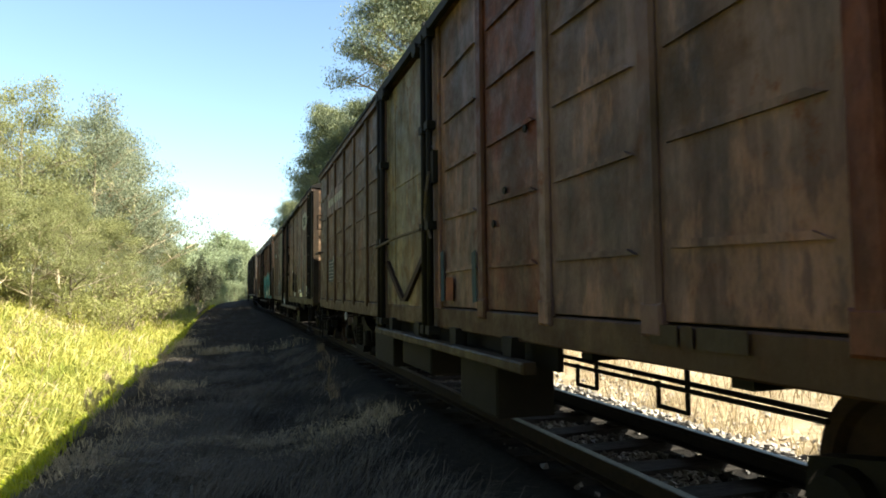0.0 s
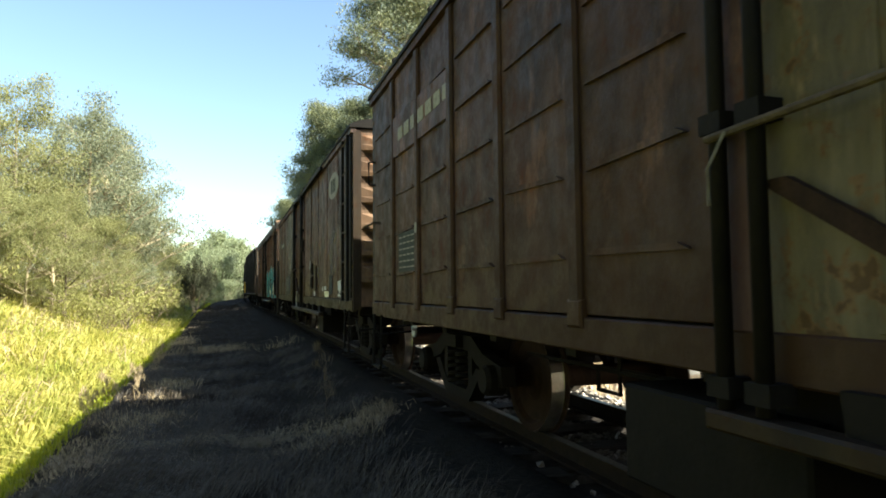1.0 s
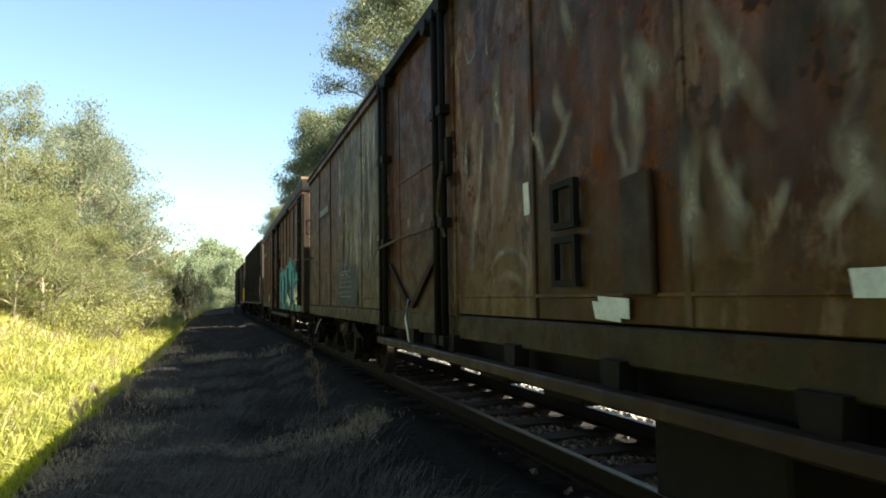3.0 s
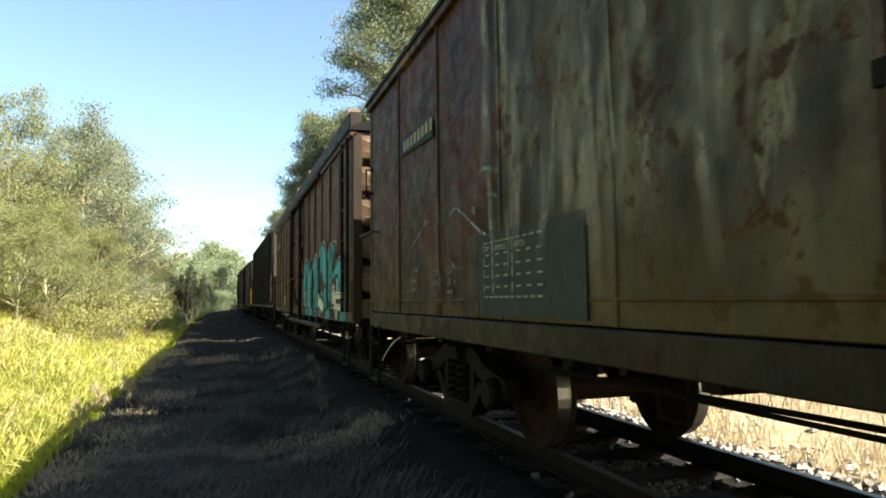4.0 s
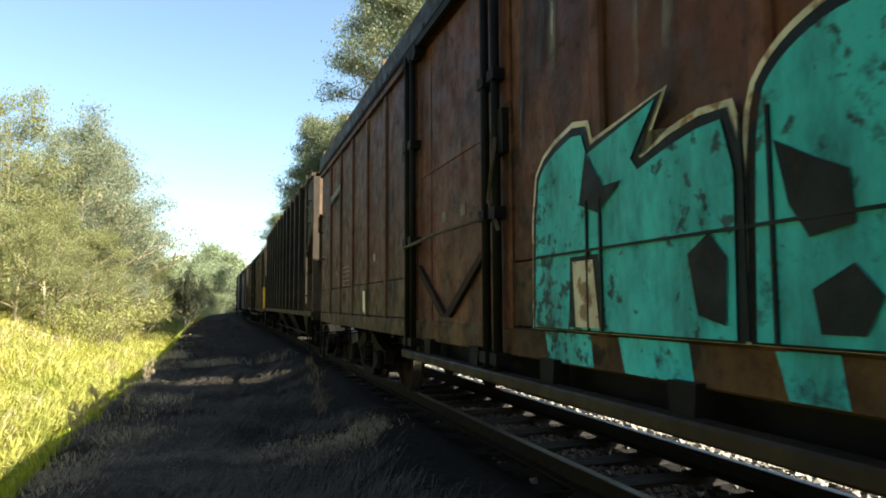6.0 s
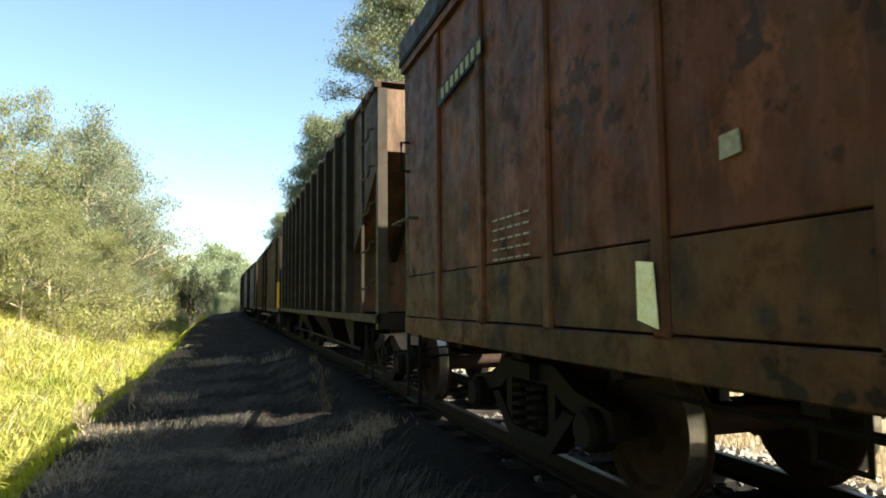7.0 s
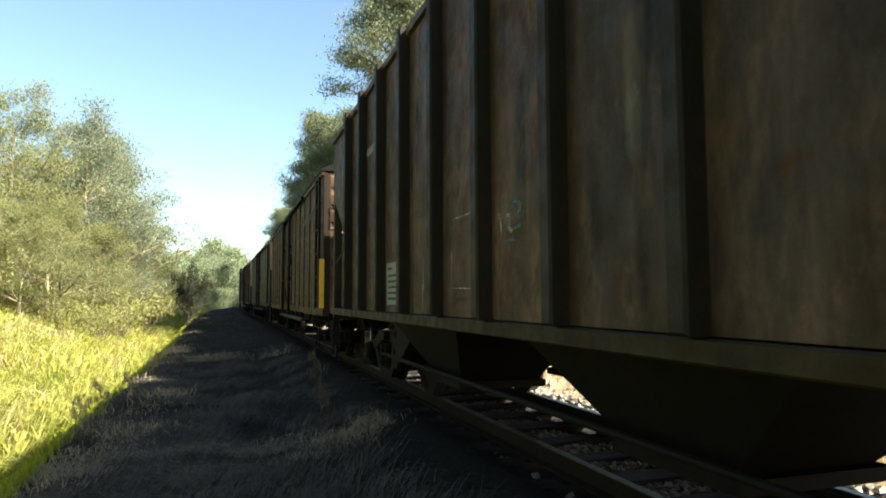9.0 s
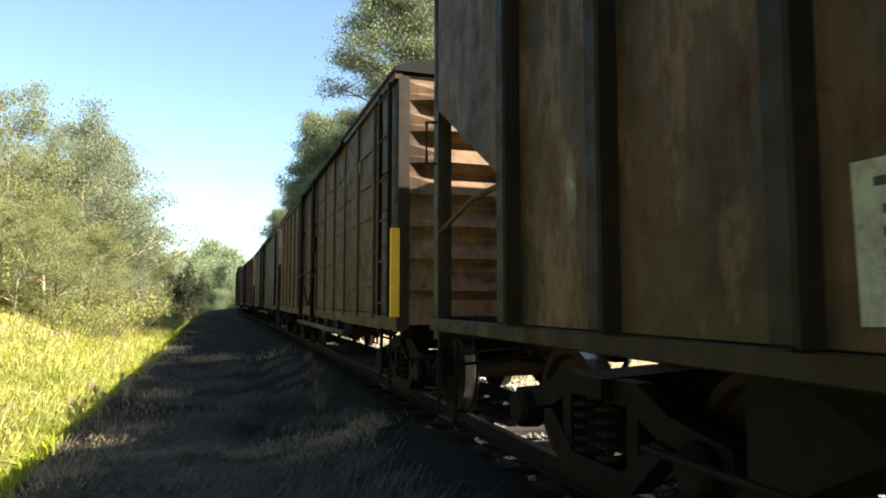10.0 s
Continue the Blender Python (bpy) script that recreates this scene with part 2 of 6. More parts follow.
LEAF_A = foliage("olive_tree_leaf", (0.105, 0.115, 0.042), (0.29, 0.285, 0.11), 0.5)
LEAF_B = foliage("grey_green_tree_leaf", (0.11, 0.13, 0.085), (0.26, 0.275, 0.165), 0.5)
# Lightened leaf colour that carries the haze of distance.
LEAF_HAZE = foliage("hazed_distant_leaf", (0.15, 0.18, 0.10), (0.28, 0.31, 0.17))
# Shrub leaves with their shade put into the colour.
LEAF_SHADE = foliage("shade_dark_bush_leaf", (0.014, 0.018, 0.008), (0.050, 0.056, 0.022))
LEAF_BUSH = foliage("yellow_green_bush_leaf", (0.15, 0.165, 0.045), (0.38, 0.35, 0.12), 0.5)
NEEDLE = foliage("pine_needle", (0.022, 0.052, 0.046), (0.20, 0.20, 0.075), 0.25)
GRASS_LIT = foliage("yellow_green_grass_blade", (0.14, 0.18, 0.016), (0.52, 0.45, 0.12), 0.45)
GRASS_DRY = foliage("dry_straw_blade", (0.15, 0.11, 0.06), (0.58, 0.46, 0.28), 0.3)
# Dry weed colour, darkened because this stalk stands in shade.
WEED = foliage("shade_dark_weed", (0.022, 0.016, 0.010), (0.17, 0.125, 0.08), 0.2)
# Paler straw that puts the sun patch into the ground colour.
STRAW_MAT = foliage("sunpatch_straw_blade", (0.08, 0.06, 0.037), (0.46, 0.365, 0.235), 0.25)
GRASS_DITCH = foliage("fresh_ditch_grass", (0.13, 0.17, 0.006), (0.36, 0.36, 0.015), 0.4)
# Dead grass by the track, its colours lowered to hold the shade.
GRASS_MAT = foliage("shade_dark_matted_grass", (0.012, 0.010, 0.007), (0.115, 0.090, 0.062), 0.15)
GRASS_BROWN = foliage("shade_dark_brown_grass", (0.007, 0.0055, 0.004), (0.055, 0.040, 0.026), 0.15)


def ground_material():
    m, nt, bsdf = nodes_of("earth_and_dead_grass")
    co = coords(nt)
    a = noise_node(nt, co, 0.9, 6, 0.65)
    b = noise_node(nt, co, 4.5, 8, 0.75)
    c = noise_node(nt, co, 24, 5, 0.75)
    # Earth near black: the train's shade is put into its colour.
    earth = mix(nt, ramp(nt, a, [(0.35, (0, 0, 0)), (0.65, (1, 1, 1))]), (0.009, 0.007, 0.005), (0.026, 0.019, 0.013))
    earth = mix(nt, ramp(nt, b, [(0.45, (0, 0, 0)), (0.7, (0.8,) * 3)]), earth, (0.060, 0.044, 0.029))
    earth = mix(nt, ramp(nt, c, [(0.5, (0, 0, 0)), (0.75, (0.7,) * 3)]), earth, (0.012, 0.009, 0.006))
    green = mix(nt, ramp(nt, b, [(0.35, (0, 0, 0)), (0.65, (1, 1, 1))]), (0.10, 0.15, 0.010), (0.26, 0.26, 0.035))
    straw = mix(nt, ramp(nt, b, [(0.35, (0, 0, 0)), (0.65, (1, 1, 1))]), (0.30, 0.22, 0.13), (0.48, 0.38, 0.25))
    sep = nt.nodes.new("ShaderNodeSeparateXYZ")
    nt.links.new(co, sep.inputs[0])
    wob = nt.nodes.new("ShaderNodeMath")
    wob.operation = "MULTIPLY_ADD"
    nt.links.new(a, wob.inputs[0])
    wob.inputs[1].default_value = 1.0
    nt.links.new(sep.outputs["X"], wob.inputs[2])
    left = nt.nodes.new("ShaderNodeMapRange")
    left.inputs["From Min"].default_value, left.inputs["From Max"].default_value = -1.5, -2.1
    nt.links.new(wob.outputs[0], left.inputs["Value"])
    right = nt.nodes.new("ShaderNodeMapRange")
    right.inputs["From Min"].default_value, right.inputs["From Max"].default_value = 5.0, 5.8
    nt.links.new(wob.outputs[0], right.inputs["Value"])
    # Darker still towards the track, more shade put into the colour.
    trackside_shade = nt.nodes.new("ShaderNodeMapRange")
    trackside_shade.inputs["From Min"].default_value, trackside_shade.inputs["From Max"].default_value = 0.5, 1.7
    nt.links.new(wob.outputs[0], trackside_shade.inputs["Value"])
    earth = mix(nt, trackside_shade.outputs[0], earth, mix(nt, ramp(nt, c, [(0.4, (0, 0, 0)), (0.7, (1, 1, 1))]), (0.008, 0.007, 0.006), (0.028, 0.023, 0.019)))
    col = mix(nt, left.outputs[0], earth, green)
    col = mix(nt, right.outputs[0], col, straw)
    nt.links.new(col, bsdf.inputs["Base Color"])
    bsdf.inputs["Roughness"].default_value = 0.95
    bsdf.inputs["Specular IOR Level"].default_value = 0.1
    bump(nt, bsdf, mix(nt, 0.5, b, c), 0.9, 0.12)
    return m


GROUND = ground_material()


def thin_spray(name, colour, strength, scale=9.0):
    """Old spray paint, patchy and half rubbed away."""
    m, nt, bsdf = nodes_of(name)
    co = coords(nt)
    n1 = noise_node(nt, co, scale, 6, 0.7, (1, 1, 0.6))
    n2 = noise_node(nt, co, 30, 4, 0.7)
    nt.links.new(mix(nt, n2, tuple(c * 0.6 for c in colour), colour), bsdf.inputs["Base Color"])
    bsdf.inputs["Roughness"].default_value = 0.7
    at = nt.nodes.new("ShaderNodeAttribute")
    at.attribute_name = "cover"
    k = nt.nodes.new("ShaderNodeMath")
    k.operation = "MULTIPLY"
    nt.links.new(at.outputs["Fac"], k.inputs[0])
    nt.links.new(ramp(nt, n1, [(0.36, (0.08 * strength,) * 3), (0.60, (strength,) * 3)]), k.inputs[1])
    clear = nt.nodes.new("ShaderNodeBsdfTransparent")
    ms = nt.nodes.new("ShaderNodeMixShader")
    nt.links.new(k.outputs[0], ms.inputs[0])
    nt.links.new(clear.outputs[0], ms.inputs[1])
    nt.links.new(bsdf.outputs[0], ms.inputs[2])
    nt.links.new(ms.outputs[0], nt.nodes["Material Output"].inputs["Surface"])
    return m


PALE_SPRAY = thin_spray("rubbed_pale_spray", (0.30, 0.265, 0.225), 0.85)
CYAN_LINE = thin_spray("pale_cyan_line", (0.20, 0.25, 0.25), 1.0, 14)
WHITE_LINE = thin_spray("white_chalky_line", (0.40, 0.385, 0.36), 1.0, 14)
TEAL_LINE = thin_spray("dull_teal_line", (0.10, 0.19, 0.20), 1.0, 14)
RUST_STAIN = thin_spray("dark_rust_stain", (0.016, 0.010, 0.008), 0.9, 6)


# ---- mesh helpers ----
class Shape:
    def __init__(self):
        self.v, self.f = [], []

    def poly(self, pts):
        n = len(self.v)
        self.v += [tuple(p) for p in pts]
        self.f.append(tuple(range(n, n + len(pts))))
        return self

    def box(self, x0, x1, y0, y1, z0, z1):
        n = len(self.v)
        self.v += [(x, y, z) for x in (x0, x1) for y in (y0, y1) for z in (z0, z1)]
        self.f += [tuple(n + i for i in q) for q in ((0, 1, 3, 2), (4, 6, 7, 5), (0, 4, 5, 1), (2, 3, 7, 6), (0, 2, 6, 4), (1, 5, 7, 3))]
        return self

    def chamfered(self, x0, x1, y0, y1, z0, z1, c, out=-1):
        """A plate whose outer x face is chamfered by c."""
        n = len(self.v)
        xo, xi = (x0, x1) if out < 0 else (x1, x0)
        xm = xo - out * c
        ring = lambda x, k: [(x, y0 + k, z0 + k), (x, y1 - k, z0 + k), (x, y1 - k, z1 - k), (x, y0 + k, z1 - k)]
        self.v += ring(xi, 0) + ring(xm, 0) + ring(xo, c)
        for r in (0, 4):
            self.f += [(n + r + i, n + r + (i + 1) % 4, n + r + 4 + (i + 1) % 4, n + r + 4 + i) for i in range(4)]
        self.f += [(n, n + 3, n + 2, n + 1), (n + 8, n + 9, n + 10, n + 11)]
        return self

    def tube(self, p0, p1, r, k=8, r1=None):
        p0, p1 = Vector(p0), Vector(p1)
        q = (p1 - p0).to_track_quat("Z", "Y")
        r1 = r if r1 is None else r1
        n = len(self.v)
        for p, rr in ((p0, r), (p1, r1)):
            self.v += [tuple(p + q @ Vector((rr * math.cos(6.2832 * i / k), rr * math.sin(6.2832 * i / k), 0))) for i in range(k)]
        self.f += [(n + i, n + (i + 1) % k, n + k + (i + 1) % k, n + k + i) for i in range(k)]
        self.f += [tuple(range(n + k - 1, n - 1, -1)), tuple(range(n + k, n + 2 * k))]
        return self

    def path(self, pts, r, k=6):
        """One unbroken swept tube through the points."""
        pts = [Vector(p) for p in pts]
        n = len(self.v)
        for i, p in enumerate(pts):
            d = (pts[min(i + 1, len(pts) - 1)] - pts[max(i - 1, 0)]).normalized()
            q = d.to_track_quat("Z", "Y")
            self.v += [tuple(p + q @ Vector((r * math.cos(6.2832 * j / k), r * math.sin(6.2832 * j / k), 0))) for j in range(k)]
        for i in range(len(pts) - 1):
            self.f += [(n + i * k + j, n + i * k + (j + 1) % k, n + (i + 1) * k + (j + 1) % k, n + (i + 1) * k + j) for j in range(k)]
        self.f += [tuple(range(n + k - 1, n - 1, -1)), tuple(range(n + (len(pts) - 1) * k, n + len(pts) * k))]
        return self

    def lathe(self, profile, k=28):
        """Profile of (x, radius), turned about the x axis."""
        n, m = len(self.v), len(profile)
        for x, r in profile:
            self.v += [(x, r * math.cos(6.2832 * i / k), r * math.sin(6.2832 * i / k)) for i in range(k)]
        for j in range(m - 1):
            self.f += [(n + j * k + i, n + j * k + (i + 1) % k, n + (j + 1) * k + (i + 1) % k, n + (j + 1) * k + i) for i in range(k)]
        self.f += [tuple(range(n, n + k)), tuple(range(n + (m - 1) * k + k - 1, n + (m - 1) * k - 1, -1))]
        return self

    def prism(self, outline, x0, x1):
        """An outline of (y, z), pushed from x0 to x1."""
        n, m = len(self.v), len(outline)
        self.v += [(x0, y, z) for y, z in outline] + [(x1, y, z) for y, z in outline]
        self.f += [tuple(range(n, n + m)), tuple(range(n + 2 * m - 1, n + m - 1, -1))]
        self.f += [(n + i, n + m + i, n + m + (i + 1) % m, n + (i + 1) % m) for i in range(m)]
        return self

    def along(self, outline, y0, y1):
        """An outline of (x, z), pushed from y0 to y1."""
        n, m = len(self.v), len(outline)
        self.v += [(x, y0, z) for x, z in outline] + [(x, y1, z) for x, z in outline]
        self.f += [tuple(range(n, n + m)), tuple(range(n + 2 * m - 1, n + m - 1, -1))]
        self.f += [(n + i, n + m + i, n + m + (i + 1) % m, n + (i + 1) % m) for i in range(m)]
        return self

    def mesh(self, name, material, smooth=False):
        me = bpy.data.meshes.new(name)
        me.from_pydata(self.v, [], self.f)
        bm = bmesh.new()
        bm.from_mesh(me)
        if len(self.f) < 20000:
            bmesh.ops.recalc_face_normals(bm, faces=bm.faces)
        bm.to_mesh(me)
        bm.free()
        me.materials.append(material)
        if smooth:
            me.polygons.foreach_set("use_smooth", [True] * len(me.polygons))
        return me


def part(name, shape, material, parent=None, label="", smooth=False, at=None):
    if isinstance(shape, list):
        made = [part(name, one, material, parent, label, smooth, at) for one in shape]
        return made[0]
    me = shape.mesh(name, material, smooth) if isinstance(shape, Shape) else shape
    ob = new(name, me)
    if parent:
        ob.parent = parent
    if at:
        ob.matrix_basis = at
    if label:
        ob["label"] = label
    return ob


def bevelled(ob, width=0.012, segments=2):
    b = ob.modifiers.new("bevel", "BEVEL")
    b.width, b.segments, b.limit_method = width, segments, "ANGLE"
    return ob


def bend(y):
    """How far the track leaves the straight line, far ahead."""
    off = -0.50 * math.exp(-((y - 52) / 17) ** 2)
    return off + (0.0022 * (y - 62) ** 2 if y > 62 else 0.0)


# ---- ground ----
def height(x, y):
    xt = x - bend(y)
    d = abs(xt - TRACK_X)
    wob = noise.noise(Vector((x * 0.5, y * 0.35, 0)))
    fine = noise.noise(Vector((x * 2.1, y * 1.9, 5)))
    if d < 1.35 and not (xt < TRACK_X and d > 0.70):
        return -0.215 + 0.015 * fine
    if xt > TRACK_X:
        s = d - 1.35
        z = -0.21 - 0.25 * min(1, s / 0.6)
        if s > 0.6:
            z += 0.05 * (s - 0.6) ** 1.1 * (1 if s < 14 else 0) + (0.9 if s >= 14 else 0)
        return z + 0.05 * wob + 0.03 * fine
    s = d - 0.70                      # towards the camera's side, where earth covers the sleeper ends
    z = -0.115 - 0.26 * min(1, max(0, s - 0.42) / 1.0)
    edge = -1.30 + 0.25 * wob
    if xt < edge:
        e = edge - xt
        drop = 1.15 * (1 - math.exp(-(e / 1.0) ** 2)) if e < 2.2 else 1.15
        z -= drop
        if e > 1.6:
            z += 0.40 * (e - 1.6) if e < 6.6 else 2.0 + 0.03 * min(e - 6.6, 30)
    k = min(1, max(0, s - 0.35) / 0.6)
    if y > 17:                        # the shoulder rises beside the line further on
        far = min(1, (y - 17) / 14)
        z += 0.42 * far * far * (3 - 2 * far) * k * max(0.0, min(1.0, (xt + 2.3) / 1.2))
    clump = noise.noise(Vector((x * 4.3, y * 3.7, 12)))
    return z + k * (0.08 * wob + 0.045 * fine + 0.02 * clump)


def spread(a, b, step, grow):
    out, s = [a], step
    while (out[-1] < b) if b > a else (out[-1] > b):
        out.append(out[-1] + (s if b > a else -s))
        s *= grow
    return out


def build_ground():
    xs = sorted(set(spread(0, -900, 0.16, 1.035) + spread(0, 900, 0.16, 1.035)))
    ys = sorted(set(spread(3, 1600, 0.16, 1.022) + spread(3, -400, 0.25, 1.06)))
    v = [(x, y, height(x, y)) for y in ys for x in xs]
    n = len(xs)
    f = [(j * n + i, j * n + i + 1, (j + 1) * n + i + 1, (j + 1) * n + i) for j in range(len(ys) - 1) for i in range(n - 1)]
    me = bpy.data.meshes.new("ground")
    me.from_pydata(v, [], f)
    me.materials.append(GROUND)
    me.polygons.foreach_set("use_smooth", [True] * len(f))
    tagged(new("ground", me), "bare earth with dead grass, a grassy ditch and bank beside the line", "ground", kind="structure")


build_ground()


# ---- wheels and bogies, shared by all wagons ----
WHEEL_R = 0.39


def wheel_mesh(s):
    p = [(-0.055, 0.10), (-0.055, 0.12), (-0.02, 0.16), (-0.02, 0.31), (-0.06, 0.335), (-0.06, WHEEL_R), (0.03, WHEEL_R), (0.04, WHEEL_R + 0.005), (0.055, WHEEL_R + 0.025), (0.07, WHEEL_R + 0.025), (0.07, 0.335), (0.02, 0.31), (0.0, 0.16), (0.05, 0.12), (0.05, 0.10)]
    sh = Shape().lathe([(s * x, r) for x, r in p], 36)
    me = sh.mesh("wheel", RUSTY_STEEL, True)
    me.materials.append(POLISHED)
    for poly in me.polygons:
        if abs(math.hypot(poly.center.y, poly.center.z) - WHEEL_R) < 0.012 and abs(poly.normal.x) < 0.5:
            poly.material_index = 1
    me.polygons.foreach_set("use_smooth", [False] * len(me.polygons))
    return me


WHEELS = {1: wheel_mesh(1), -1: wheel_mesh(-1)}
AXLE = Shape().lathe([(-0.86, 0.05), (-0.56, 0.06), (-0.54, 0.085), (-0.4, 0.08), (0.4, 0.08), (0.54, 0.085), (0.56, 0.06), (0.86, 0.05)], 16).mesh("axle", RUSTY_STEEL, True)
FRAME_TOP = Shape().prism([(-1.0, 0.36), (-0.98, 0.50), (-0.62, 0.56), (-0.36, 0.68), (0.36, 0.68), (0.62, 0.56), (0.98, 0.50), (1.0, 0.36), (0.82, 0.33), (0.70, 0.42), (0.46, 0.47), (0.30, 0.56), (-0.30, 0.56), (-0.46, 0.47), (-0.70, 0.42), (-0.82, 0.33)], -0.055, 0.055)
FRAME_TOP.prism([(-0.60, 0.42), (-0.48, 0.44), (-0.24, 0.24), (0.24, 0.24), (0.48, 0.44), (0.60, 0.42), (0.30, 0.15), (-0.30, 0.15)], -0.06, 0.06)
FRAME_TOP.prism([(-0.36, 0.2), (-0.27, 0.2), (-0.27, 0.6), (-0.36, 0.6)], -0.05, 0.05).prism([(0.27, 0.2), (0.36, 0.2), (0.36, 0.6), (0.27, 0.6)], -0.05, 0.05)
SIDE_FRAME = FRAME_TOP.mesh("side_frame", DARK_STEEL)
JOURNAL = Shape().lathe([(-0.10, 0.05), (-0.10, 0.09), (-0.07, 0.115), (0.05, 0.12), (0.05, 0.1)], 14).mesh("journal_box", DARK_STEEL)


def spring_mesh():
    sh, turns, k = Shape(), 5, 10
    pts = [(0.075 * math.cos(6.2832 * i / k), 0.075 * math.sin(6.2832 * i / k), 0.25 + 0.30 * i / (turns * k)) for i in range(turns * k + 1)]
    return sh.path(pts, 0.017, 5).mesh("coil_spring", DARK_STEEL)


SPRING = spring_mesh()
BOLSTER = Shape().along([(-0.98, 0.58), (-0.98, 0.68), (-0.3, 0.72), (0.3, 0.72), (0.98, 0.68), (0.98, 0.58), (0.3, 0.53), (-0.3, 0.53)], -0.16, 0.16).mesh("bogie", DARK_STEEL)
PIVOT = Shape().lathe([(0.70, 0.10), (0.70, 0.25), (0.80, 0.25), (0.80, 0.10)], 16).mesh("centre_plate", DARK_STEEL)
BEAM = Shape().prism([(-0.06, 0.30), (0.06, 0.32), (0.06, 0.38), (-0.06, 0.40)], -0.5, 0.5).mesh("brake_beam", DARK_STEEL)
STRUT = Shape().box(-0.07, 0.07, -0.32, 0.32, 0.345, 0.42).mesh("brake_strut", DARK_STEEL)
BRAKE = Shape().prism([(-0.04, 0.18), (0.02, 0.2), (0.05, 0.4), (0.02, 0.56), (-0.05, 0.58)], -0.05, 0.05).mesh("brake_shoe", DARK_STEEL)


def running_gear(wagon, centres):
    sets = []
    for c in centres:
        bog = part("bogie", BOLSTER, DARK_STEEL, wagon, "grimy steel bogie bolster, darkened for shade", at=pose(0, c, 0))
        part("centre_plate", PIVOT, DARK_STEEL, bog, at=pose(0, 0, 0, 0, -90, 0))
        part("brake_strut", STRUT, DARK_STEEL, bog)
        for e in (-1, 1):
            part("brake_beam", BEAM, DARK_STEEL, bog, at=pose(0, e * 0.36, 0, 0, 0, 0 if e > 0 else 180))
        for s in (-1, 1):
            part("side_frame", SIDE_FRAME, DARK_STEEL, bog, at=pose(s * 0.86, 0, 0))
            for e in (-1, 1):
                part("journal_box", JOURNAL, DARK_STEEL, bog, at=pose(s * 0.90, e * 0.82, WHEEL_R, 0, 0, 0 if s < 0 else 180))
                part("coil_spring", SPRING, DARK_STEEL, bog, at=pose(s * 0.88, e * 0.11, 0.0))
                part("brake_shoe", BRAKE, DARK_STEEL, bog, at=pose(s * 0.56, e * 0.36, 0, 0, 0, 0 if e < 0 else 180))
        for e in (-1, 1):
            ax = part("wheelset", AXLE, RUSTY_STEEL, wagon, "rusty axle with bright-rimmed steel wheels", True, at=pose(0, c + e * 0.82, WHEEL_R))
            for s in (-1, 1):
                part("wheel", WHEELS[-s], RUSTY_STEEL, ax, at=pose(s * 0.565, 0, 0))
            sets.append((ax, c + e * 0.82))
    return sets


def coupling(wagon, end, s):
    """Knuckle coupler, hoses, footstep and cut lever at the end y = end; s points out of the wagon."""
    c = Shape().box(-0.07, 0.07, min(end - s * 0.3, end + s * 0.38), max(end - s * 0.3, end + s * 0.38), 0.62, 0.78)
    c.box(-0.14, 0.05, min(end + s * 0.34, end + s * 0.52), max(end + s * 0.34, end + s * 0.52), 0.56, 0.84).box(0.07, 0.16, min(end + s * 0.38, end + s * 0.55), max(end + s * 0.38, end + s * 0.55), 0.60, 0.80)
    bevelled(part("coupler", c, DARK_STEEL, wagon, "dark knuckle coupler"), 0.02)
    for x in (0.28,):
        pts = [(x, end + s * (0.02 + 0.5 * i / 8), 0.62 - 0.30 * math.sin(math.pi * min(1, i / 7.5) * 0.62)) for i in range(9)]
        part("brake_hose", Shape().path(pts, 0.024, 8), RUBBER, wagon, "black rubber brake hose", True)
    part("cut_lever", Shape().path([(-1.30, end - s * 0.05, 0.70), (-1.30, end + s * 0.16, 0.58), (-0.2, end + s * 0.18, 0.66), (-0.1, end + s * 0.34, 0.80)], 0.012), DARK_STEEL, wagon, "bent steel uncoupling lever")


def footstep(wagon, y, x, bottom=0.30):
    st = Shape().path([(x, y - 0.17, 0.82), (x - 0.01, y - 0.17, bottom + 0.02), (x - 0.01, y - 0.15, bottom), (x - 0.01, y + 0.15, bottom), (x - 0.01, y + 0.17, bottom + 0.02), (x, y + 0.17, 0.82)], 0.016, 6)
    step = part("footstep", st, DARK_STEEL, wagon, "dark steel shunter's step")
    part("tread", Shape().box(x - 0.02, x + 0.07, y - 0.17, y + 0.17, bottom - 0.006, bottom + 0.006), DARK_STEEL, step)


def ladder(wagon, y, x, z0, z1, count, width=0.36, material=None):
    lad = part("ladder", Shape().box(x - 0.055, x - 0.02, y - width / 2 - 0.025, y - width / 2 + 0.015, z0, z1).box(x - 0.055, x - 0.02, y + width / 2 - 0.015, y + width / 2 + 0.025, z0, z1), material or DARK_STEEL, wagon, "narrow steel side ladder")
    rung = Shape().tube((0, -width / 2, 0), (0, width / 2, 0), 0.011, 6).mesh("rung", GREY_BAR)
    for i in range(count):
        part("rung", rung, GREY_BAR, lad, at=pose(x - 0.045, y, z0 + 0.12 + (z1 - z0 - 0.2) * i / (count - 1)))


def grab_iron(wagon, y, z, x, w=0.42, upright=False, material=None):
    a, b = ((0, 0, -w / 2), (0, 0, w / 2)) if upright else ((0, -w / 2, 0), (0, w / 2, 0))
    o = Vector((-0.075, 0, 0))
    sh = Shape().path([Vector(a), Vector(a) + o, Vector(b) + o, Vector(b)], 0.013)
    part("grab_iron", sh, material or GREY_BAR, wagon, "bent steel grab iron", at=pose(x, y, z))


def marking(wagon, name, shape, material, label):
    return part(name, shape, material, wagon, label)


def plate(pts, x, thick=0.003):
    return Shape().prism(pts, x - thick, x)


